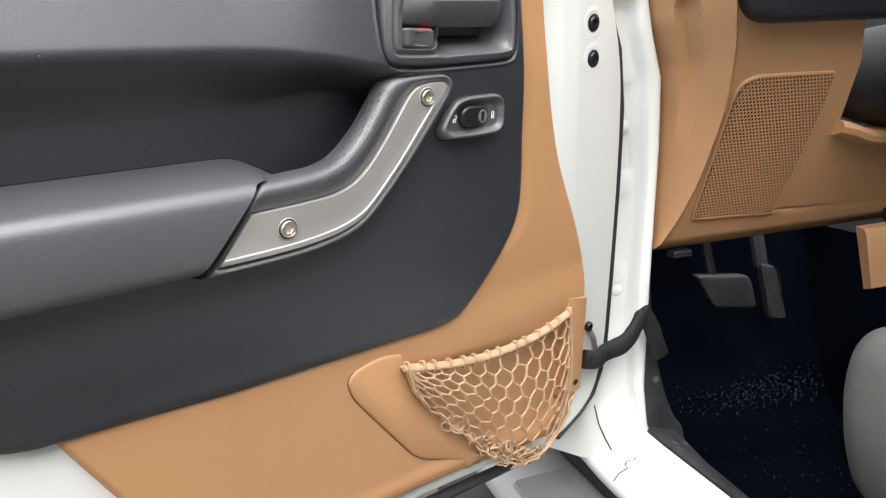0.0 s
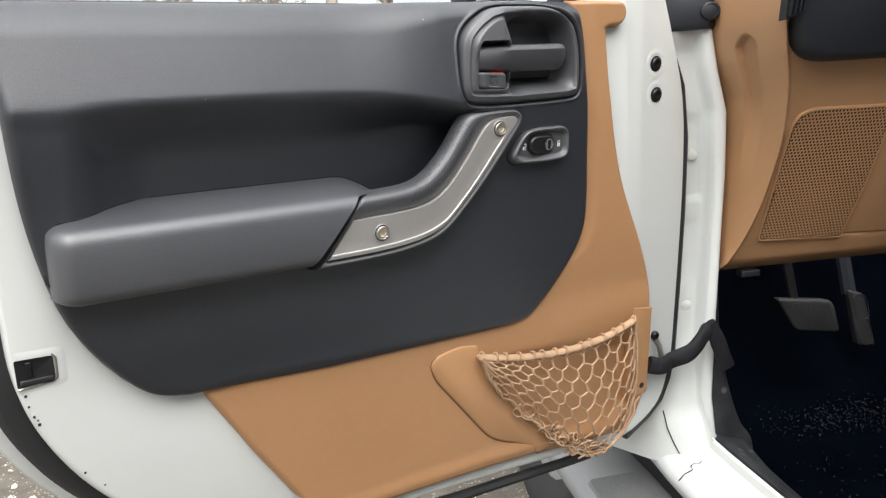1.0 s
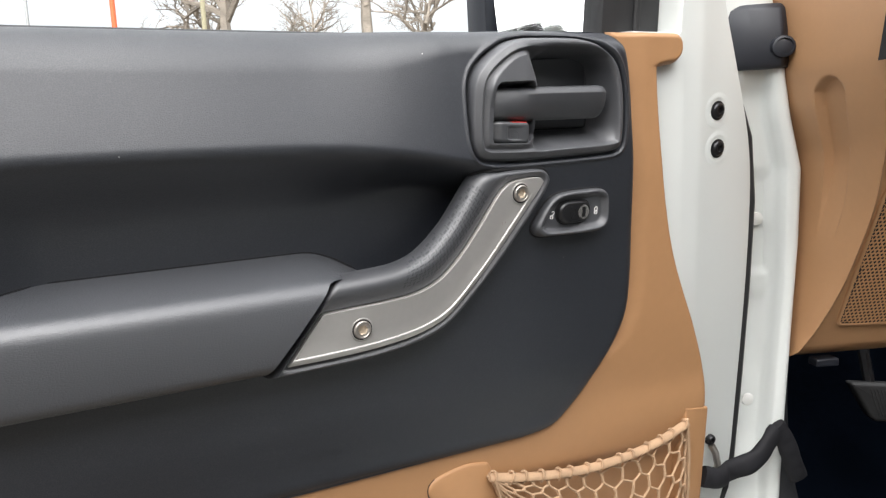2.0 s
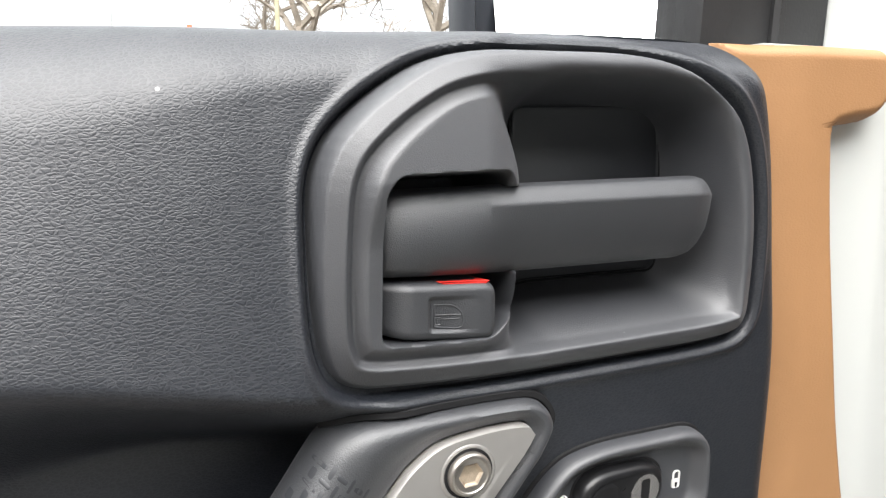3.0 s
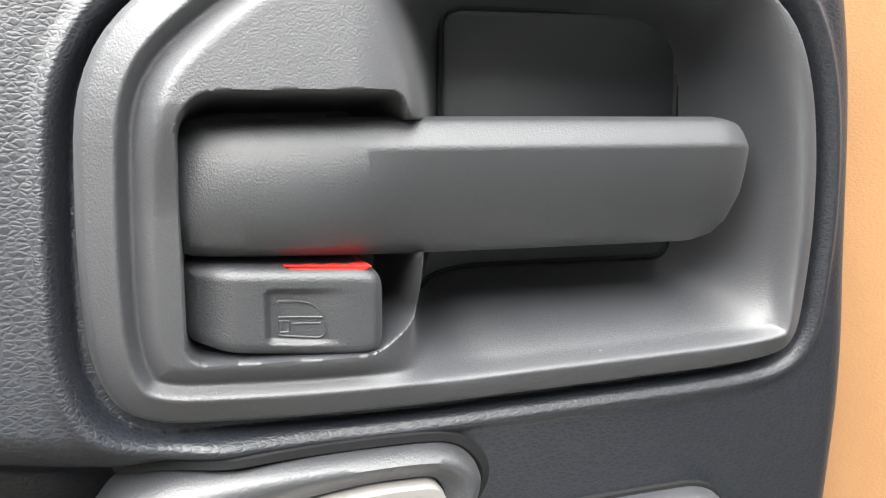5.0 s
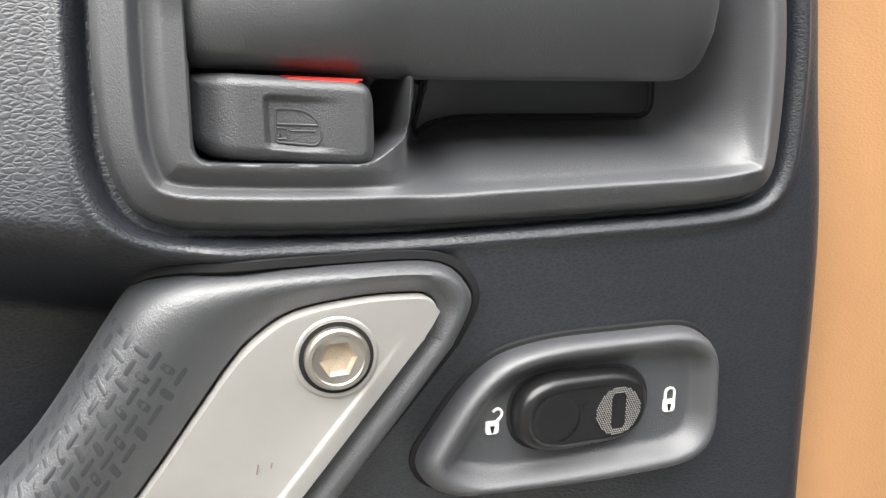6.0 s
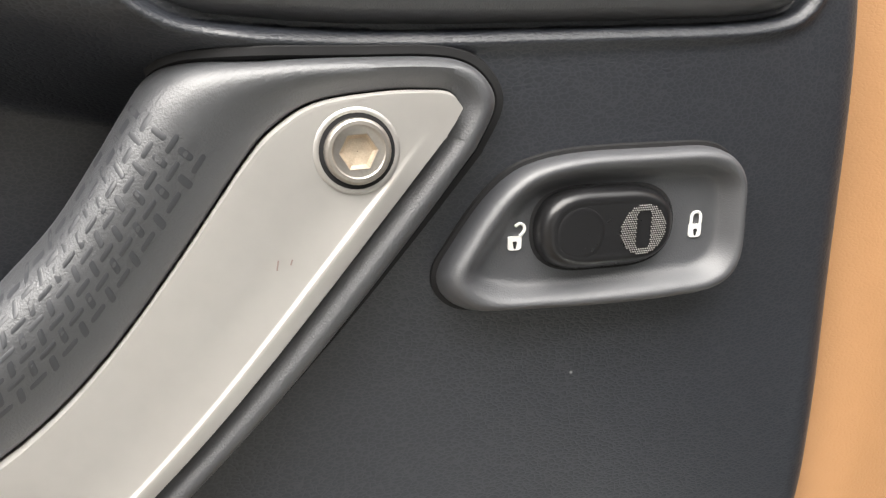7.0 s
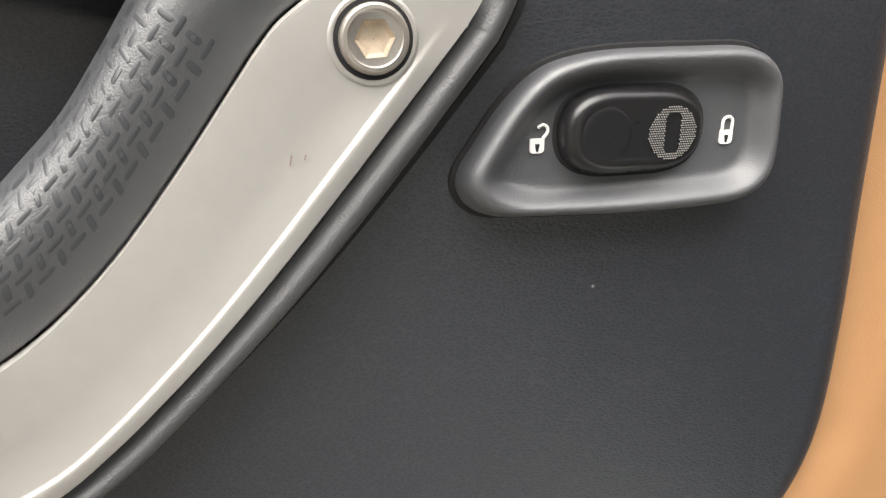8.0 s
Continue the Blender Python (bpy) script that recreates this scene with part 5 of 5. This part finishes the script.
part("rear_side", box((-0.03, 1.12, 0.50), (0.05, 2.6, 1.22), in_car), M_WHITE, body, "white painted rear side of the body")
part("rear_window", box((0.0, 1.12, 1.22), (0.03, 2.6, 1.74), in_car), M_GLOSS, body, "dark rear side glass")
part("tail", box((0.0, 2.56, 0.5), (1.34, 2.6, 1.74), in_car), M_DARKPL, body)
part("seat_back", loft([[in_car(l, r, z) for l, z in rounded([(0.17, 0.72, 0.05), (0.62, 0.72, 0.05), (0.58, 1.36, 0.1), (0.22, 1.36, 0.1)], 6)] for r in (0.66, 0.70, 0.82, 0.86)]), M_SEAT, body, "grey leather seat back")
part("far_side", box((1.28, -0.5, 0.42), (1.32, 1.5, 1.05), in_car), M_DARKPL, body)
part("fender", loft([[in_car(l, r, z) for l, z in ((-0.10, 0.62), (-0.12, 0.80), (-0.11, 1.05), (-0.06, 1.16), (0.03, 1.18), (0.03, 0.62))] for r in (-0.16, -0.6, -1.0)]), M_WHITE, body, "white front wing")

# ---- dashboard ----
dash = thing("dashboard", "tan dashboard end with perforated speaker grille and black instrument pod", "dashboard")
ridge = smooth_line([(0.82, 0.055), (0.86, 0.065), (0.90, 0.081), (0.95, 0.092), (1.00, 0.095), (1.05, 0.094), (1.09, 0.087), (1.13, 0.076), (1.18, 0.056), (1.23, 0.042), (1.33, 0.030)])


def pillar_edge(z):
    return float(np.interp(z, [0.84, 0.875, 0.967, 1.048, 1.105, 1.16, 1.20, 1.32], [0.058, 0.060, 0.064, 0.068, 0.065, 0.045, 0.038, 0.034]))


def dash_face(l, z, d):
    """The knee panel's face; beyond its ridge the end wall runs forward behind the pillar."""
    rim = float(ridge(z))
    r = 0.004 + 0.50 * (z - 0.862) - 0.05 * max(0, (0.868 - z) / 0.03) ** 1.5
    side = rim - l
    if side > 0:
        t = min(1.0, side / 0.085)
        arch = 1.192 - 0.014 * ((t - 0.45) / 0.12) ** 2
        pocket = float(soft((t - 0.32) / 0.022)) * float(soft((0.58 - t) / 0.022)) * float(soft((arch - z) / 0.005)) * float(soft((z - 1.00) / 0.12))
        r -= (max(r, 0.0) + 0.035) * t ** 1.08
        l = rim + (pillar_edge(z) + 0.010 - rim) * t ** 0.9 + 0.010 * pocket
    else:
        r -= 0.008 * min(1, -side / 0.012) - 0.004 * math.exp(-(side / 0.005) ** 2)
        # panel joint under the grille
        r -= 0.0025 * math.exp(-((z - 0.8985 + 0.045 * max(0.0, l - 0.21)) / 0.0016) ** 2) * float(soft((l - 0.225) / 0.01))
    return in_car(l, r, z)


low_rows = spaced((0.842, 0.875, 0.004), (0.875, 0.894, 0.005), (0.894, 0.904, 0.0012), (0.904, 1.004, 0.01))
part("knee_panel", field(low_rows[:-1] + spaced((1.004, 1.16, 0.008), (1.16, 1.20, 0.0016), (1.20, 1.32, 0.008)), spaced((0, 0.30, 0.0035), (0.30, 0.36, 0.004), (0.36, 1, 0.02)), lambda z: ridge(z) - 0.085, lambda z: np.interp(z, [0.84, 1.0, 1.03, 1.10, 1.15, 1.32], [0.298, 0.298, 0.296, 0.286, 0.262, 0.25]), lambda X, Z: 0 * X, place=dash_face), M_TAN_DASH, dash, "tan plastic knee panel", sharp=50)
part("column_panel", field(low_rows, spaced((0, 1, 0.04)), lambda z: 0.298 + 0 * z, lambda z: 0.62 + 0 * z, lambda X, Z: 0 * X, place=dash_face), M_TAN_DASH, dash, "tan plastic panel under the steering column", sharp=50)


def on_dash(l, z, d):
    p, q = dash_face(l, z, 0), dash_face(l, z + 0.004, 0)
    back = (q - p).normalized()
    n = Vector((0.915, -0.403, 0)).cross(back)
    n = -n if n.dot(Vector((-0.403, -0.915, 0))) < 0 else n
    return p + n * d


GR = [(0.113, 0.9005), (0.2495, 0.8925), (0.256, 0.97), (0.256, 1.04), (0.251, 1.088), (0.134, 1.0895), (0.116, 1.083), (0.109, 1.068), (0.111, 0.98)]
grille_line = rounded([(x, z, 0.006) for x, z in GR], 3)
grille = part("speaker_grille", slab(grille_line, [(-0.0022, 0.0), (-0.0020, 0.0026), (-0.0010, 0.0034), (0.0008, 0.0034), (0.0016, 0.0026)], on_dash, cap=False), M_TAN_DASH, dash, "perforated tan speaker grille")
# perforated sheet: a strip of metal round each hole
bm = bmesh.new()
pitch = 0.0052
rows_g = int(0.20 / (pitch * 0.866))
for j in range(rows_g):
    z = 0.897 + j * pitch * 0.866
    for i in range(44):
        l = 0.105 + (i + (j % 2) * 0.5) * pitch
        if inside(grille_line, np.array([l]), np.array([z]))[0] > 0.0018:
            o = [on_dash(l + pitch * 0.5774 * math.cos(math.pi / 6 + k * math.pi / 3), z + pitch * 0.5774 * math.sin(math.pi / 6 + k * math.pi / 3), 0.0030) for k in range(6)]
            n_ = [on_dash(l + 0.00195 * math.cos(math.pi / 6 + k * math.pi / 3), z + 0.00195 * math.sin(math.pi / 6 + k * math.pi / 3), 0.0030) for k in range(6)]
            b_ = [on_dash(l + 0.00195 * math.cos(math.pi / 6 + k * math.pi / 3), z + 0.00195 * math.sin(math.pi / 6 + k * math.pi / 3), 0.0023) for k in range(6)]
            ring_faces(bm, [o, n_, b_])
tagged(part("perforated_sheet", bm, M_TAN_DASH, grille), kind="stuff")
part("grille_backing", slab(shrink(grille_line, 0.001), [(0, 0.0010), (0, 0.0016)], on_dash), M_SHADOWGAP, grille)

pod = part("instrument_pod", loft([[in_car(l, 0.135 + g + 0.3 * (z - 1.148), z) for l, z in rounded([(0.064 - s, 1.149 - s, 0.06), (0.62, 1.148 - s, 0.01), (0.62, 1.36, 0.01), (0.042 - s, 1.36, 0.02)], 8)] for g, s in ((0.004, 0.0), (0.018, 0.0), (0.028, -0.003), (0.033, -0.009))]), M_DARKPL, dash, "black instrument pod")
vent = part("air_vent", loft([[in_car(l, 0.160 + g + 0.3 * (z - 1.148), z) for l, z in ((0.040, 1.198), (0.064, 1.206), (0.062, 1.262), (0.036, 1.262))] for g in (0.0, 0.014)]), M_SHADOWGAP, pod, "black air vent")
for k in range(4):
    part("slat", loft([[in_car(0.042 + 0.0055 * k + w, r + 0.3 * (z - 1.148), z) for z in (1.202 + 0.002 * k, 1.262)] + [in_car(0.042 + 0.0055 * k + w, r + 0.006 + 0.3 * (z - 1.148), z) for z in (1.262, 1.202 + 0.002 * k)] for w, r in ((0.0, 0.172), (0.002, 0.172))]), M_DARKPL, vent)
ledge = []
for l in spaced((0.292, 0.62, 0.02)):
    k = float(soft((l - 0.29) / 0.06))
    ledge.append([in_car(l, r + 0.010 * k, z + 0.018 * (1 - k)) for r, z in ((0.040, 0.984), (0.074, 0.986), (0.086, 0.990), (0.090, 0.998), (0.086, 1.005), (0.072, 1.008), (0.03, 1.008))])
part("knee_ledge", loft(ledge), M_TAN_DASH, dash, "tan ledge under the steering column")
part("lower_console", loft([[in_car(l + 0.3 * max(0, 0.84 - z), r, z) for r, z in ((0.030, 0.86), (0.045, 0.858), (0.050, 0.85), (0.048, 0.80), (0.045, 0.765), (0.030, 0.760))] for l in (0.386, 0.390, 0.45, 0.6)]), M_TAN_DASH, dash, "tan lower console edge")

column = thing("steering_column", "dark steering column shroud behind the knee panel", "steering column")
part("shroud", loft([[in_car(0.41 + q * math.cos(a), r, 1.075 + q * 0.75 * math.sin(a)) for a in [2 * math.pi * k / 20 for k in range(20)]] for r, q in ((0.02, 0.09), (0.12, 0.10), (0.20, 0.085), (0.26, 0.07))]), M_COLUMN, column)
part("stalk", tube([in_car(0.33, 0.2, 1.08), in_car(0.29, 0.215, 1.09), in_car(0.25, 0.23, 1.095)], 0.008, 10), M_COLUMN, column)
part("key_tag", box((0.305, 0.215, 1.035), (0.309, 0.219, 1.047), in_car), M_RED, column)

# ---- pedals ----
brake = thing("brake_pedal", "dark rubber brake pedal pad on its steel arm", "pedal")


def pad(outline, r0, lean, z0, thick):
    """A pedal's rubber: a rounded block whose face leans."""
    return slab(outline, [(0.002, -thick), (0.0, -0.004), (0.0012, -0.001), (0.0035, 0.0007), (0.006, 0.001)], lambda l, z, d: in_car(l, r0 + lean * (z - z0) + d, z), back=True)


bp = part("pad", pad(rounded([(0.334, 0.668, 0.010), (0.424, 0.656, 0.012), (0.422, 0.716, 0.018), (0.308, 0.729, 0.010)], 5), -0.215, -0.35, 0.668, 0.02), M_PEDAL, brake, "worn black pedal rubber")
for k in range(13):
    za, zb = 0.676 - 0.0007 * k, 0.716 - 0.0006 * k
    part("rib", tube([in_car(0.346 + k * 0.0055, -0.2140 - 0.35 * (za - 0.668), za), in_car(0.340 + k * 0.0057, -0.2140 - 0.35 * (zb - 0.668), zb)], 0.0011, 5), M_PEDAL, bp)
part("arm", tube([in_car(0.352, -0.25, 0.715), in_car(0.350, -0.27, 0.78), in_car(0.352, -0.28, 0.90)], 0.009, 8), M_DARKSTEEL, brake)
gas = thing("accelerator_pedal", "narrow dark accelerator pedal", "pedal")
gp = part("pad", pad(rounded([(0.507, 0.602, 0.008), (0.545, 0.598, 0.008), (0.536, 0.700, 0.010), (0.500, 0.714, 0.010)], 5), -0.27, -0.25, 0.602, 0.018), M_PEDAL, gas, "worn black pedal rubber")
part("arm", tube([in_car(0.512, -0.31, 0.70), in_car(0.505, -0.33, 0.80), in_car(0.50, -0.34, 0.90)], 0.014, 8), M_DARKPL, gas)
for z0, z1 in ((0.609, 0.650), (0.657, 0.697)):
    part("rib", tube(catmull([tuple(in_car(l, -0.2685 - 0.25 * (z - 0.602), z)) for l, z in ((0.513, z0), (0.537, z0), (0.534, z1), (0.509, z1))], 4, closed=True), 0.0008, 5, closed=True), M_PEDAL, gp)
loom = thing("cable_loom", "loose grey cables hanging under the dashboard", "cable")
random.seed(9)
for k in range(5):
    c0 = in_car(0.47 + 0.02 * k, 0.0, 0.875)
    part("cable", tube(catmull([tuple(c0), tuple(c0 + Vector((0.02, 0.01 * k, -0.03 - 0.006 * k))), tuple(c0 + Vector((0.05, 0.0, -0.02))), tuple(c0 + Vector((0.08, -0.01, 0.02)))], 5), 0.004, 6), M_SCUFF, loom)
fuse = thing("fuse_label_box", "small grey connector under the dash edge", "connector")
soften(part("block", box((0.105, -0.03, 0.838), (0.135, -0.01, 0.848), in_car), M_DARKPL, fuse), 0.002)

# ---- seat ----
secs = []
for k, r in enumerate((0.215, 0.222, 0.235, 0.26, 0.32, 0.45, 0.65)):
    g = (0.045, 0.025, 0.012, 0.004, 0.0, 0.0, 0.0)[k]
    secs.append([in_car(l, r, z) for l, z in rounded([(0.195 + g, 0.55 + g, 0.06), (0.155 + g, 0.69, 0.10), (0.170 + g, 0.812 - g, 0.05), (0.30, 0.800 - g, 0.05), (0.60, 0.79 - g, 0.05), (0.62, 0.55 + g, 0.03)], 8)])
part("seat", loft(secs), M_SEAT, car, "grey leather cushion with a rounded bolster")

# ---- side step and wheel ----
step = thing("side_step", "grey painted side step below the sill", "side step")
part("tread_board", loft([[in_car(l, r, z) for l, z in ((-0.120, 0.455), (-0.149, 0.474), (-0.150, 0.488), (-0.140, 0.498), (-0.020, 0.502), (-0.012, 0.495), (-0.010, 0.40))] for r in (-0.42, -0.40, 0.3, 1.4)]), M_STEP, step, "smooth grey step top", sharp=50)
part("step_pad", loft([[in_car(l, r, z) for l, z in ((-0.128 + g, 0.4985), (-0.124 + g, 0.5025), (-0.080, 0.5045), (-0.040 - g, 0.5050), (-0.037 - g, 0.5010))] for r, g in ((-0.082, 0.006), (-0.078, 0.002), (-0.07, 0.0), (0.4, 0.0), (1.4, 0.0))]), M_TREADPAD, step, "darker grey tread pad")
# near-black block added in place of the shade under the sill
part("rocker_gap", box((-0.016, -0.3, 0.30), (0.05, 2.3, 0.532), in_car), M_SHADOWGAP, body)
bm = bmesh.new()
wc = (0.02, -0.78, 0.40)
prof = [(-0.02, 0.24), (-0.045, 0.30), (-0.05, 0.36), (-0.035, 0.392), (0.0, 0.40), (0.16, 0.40), (0.20, 0.392), (0.21, 0.34), (0.20, 0.24)]
vs = ring_faces(bm, [[in_car(wc[0] + l, wc[1] + q * math.cos(2 * math.pi * k / 64), wc[2] + q * math.sin(2 * math.pi * k / 64)) for k in range(64)] for l, q in prof])
bmesh.ops.recalc_face_normals(bm, faces=bm.faces)
wheel = part("wheel", loft([[in_car(wc[0] + l, wc[1] + q * math.cos(2 * math.pi * k / 32), wc[2] + q * math.sin(2 * math.pi * k / 32)) for k in range(32)] for l, q in ((-0.02, 0.24), (-0.01, 0.22), (0.03, 0.2), (0.04, 0.05))]), M_GREYPOST, car, "front wheel with a chunky black tyre")
tyre = part("tyre", bm, M_TYRE, wheel)
for k in range(48):
    a = 2 * math.pi * k / 48
    if math.cos(a) < 0.2:
        continue
    c, s = math.cos(a), math.sin(a)
    for l0, l1, off in ((-0.045, 0.03, 0.0), (0.045, 0.11, 0.05), (0.125, 0.2, 0.0)):
        c2, s2 = math.cos(a + off), math.sin(a + off)
        sec = [[in_car(wc[0] + l, wc[1] + q * math.cos(a + off + w), wc[2] + q * math.sin(a + off + w)) for q, w in ((0.385, -0.045), (0.412, -0.04), (0.412, 0.04), (0.385, 0.045))] for l in (l0, l1)]
        part("tread_block", loft(sec), M_TYRE, wheel)

# loose pebbles on the gravel beyond the door
random.seed(21)
bm = bmesh.new()
for k in range(2600):
    x, y = random.uniform(-0.7, 1.2), random.uniform(0.75, 3.6)
    s = random.uniform(0.004, 0.013)
    bmesh.ops.create_icosphere(bm, subdivisions=1, radius=s, matrix=Matrix.LocRotScale((x, y, s * 0.3), Euler((random.random() * 3, random.random() * 3, 0)), (1, random.uniform(0.6, 1), random.uniform(0.5, 0.8)))) if k < 900 else None
tagged(part("pebbles", bm, M_STONE), "loose pale pebbles on the gravel", "pebbles", kind="stuff")


# ---- distance: bare trees and posts beyond the window ----
def bare_tree(seed, height, spread, levels=5):
    rng = random.Random(seed)
    tree = thing("bare_tree", "leafless tree with spreading twigs far beyond the car", "tree", group="bare trees")
    trunk = bmesh.new()
    tube([Vector((0, 0, 0)), Vector((0.05, 0, height * 0.15)), Vector((0, 0.04, height * 0.30))], 0.2, 8, trunk, taper=[height * 0.030, height * 0.022, height * 0.018])
    part("trunk", trunk, M_BARK, tree)
    crown = bmesh.new()

    def grow(p, d, length, r, level):
        q = p + d * length * 0.5 + Vector((rng.uniform(-1, 1), rng.uniform(-1, 1), rng.uniform(-0.4, 0.8))) * length * 0.07
        e = p + d * length
        tube([p, q, e], r, 5 if level < 3 else 3, crown, taper=[r, r * 0.82, r * 0.62])
        if level >= levels:
            return
        for k in range(rng.choice((2, 3, 3)) if level else 6):
            a = Vector((rng.uniform(-1, 1), rng.uniform(-1, 1), rng.uniform(-0.35, 0.75))).normalized()
            nd = (d * rng.uniform(0.5, 0.9) + a * spread).normalized()
            grow(p + (e - p) * rng.uniform(0.55, 1.0), nd, length * rng.uniform(0.58, 0.80), r * 0.58, level + 1)

    grow(Vector((0, 0.04, height * 0.28)), Vector((0, 0, 1)), height * 0.20, height * 0.017, 0)
    part("crown", crown, M_BARK, tree)
    return tree


def far(az, dist):
    """A spot on the ground at an azimuth from ahead, in degrees to the right."""
    return (0.29 + dist * math.sin(radians(az)), 0.26 + dist * math.cos(radians(az)), 0)


t1 = bare_tree(5, 13.5, 1.0, 6)
t1.matrix_world = pose(*far(25.5, 26), 0, 0, 20)
copy_thing(t1, pose(*far(14.5, 42), 0, 0, 130))
t2 = bare_tree(12, 16.0, 0.9, 6)
t2.matrix_world = pose(*far(15.6, 34), 0, 0, 80)
copy_thing(t2, pose(*far(29.5, 46), 0, 0, 200))
copy_thing(t1, pose(*far(20.5, 48), 0, 0, 250))


def post(name, label, h, r, mat, az, dist, lean=0.0):
    p = thing(name, label, "post")
    part("shaft", tube([Vector((0, 0, 0)), Vector((lean * h * 0.5, 0, h * 0.5)), Vector((lean * h, 0, h))], r, 10), mat, p)
    p.matrix_world = pose(*far(az, dist))
    return p


post("wooden_pole", "weathered pale wooden pole", 8.0, 0.09, M_POST, 14.0, 30)
post("orange_marker_post", "orange marker post on a pale pole", 5.2, 0.07, M_ORANGE, 8.1, 22)
post("lamp_post", "thin grey metal lamp post", 7.0, 0.05, M_GREYPOST, 3.0, 30)
post("lamp_post", "thin grey metal lamp post", 7.0, 0.05, M_GREYPOST, 11.4, 44)
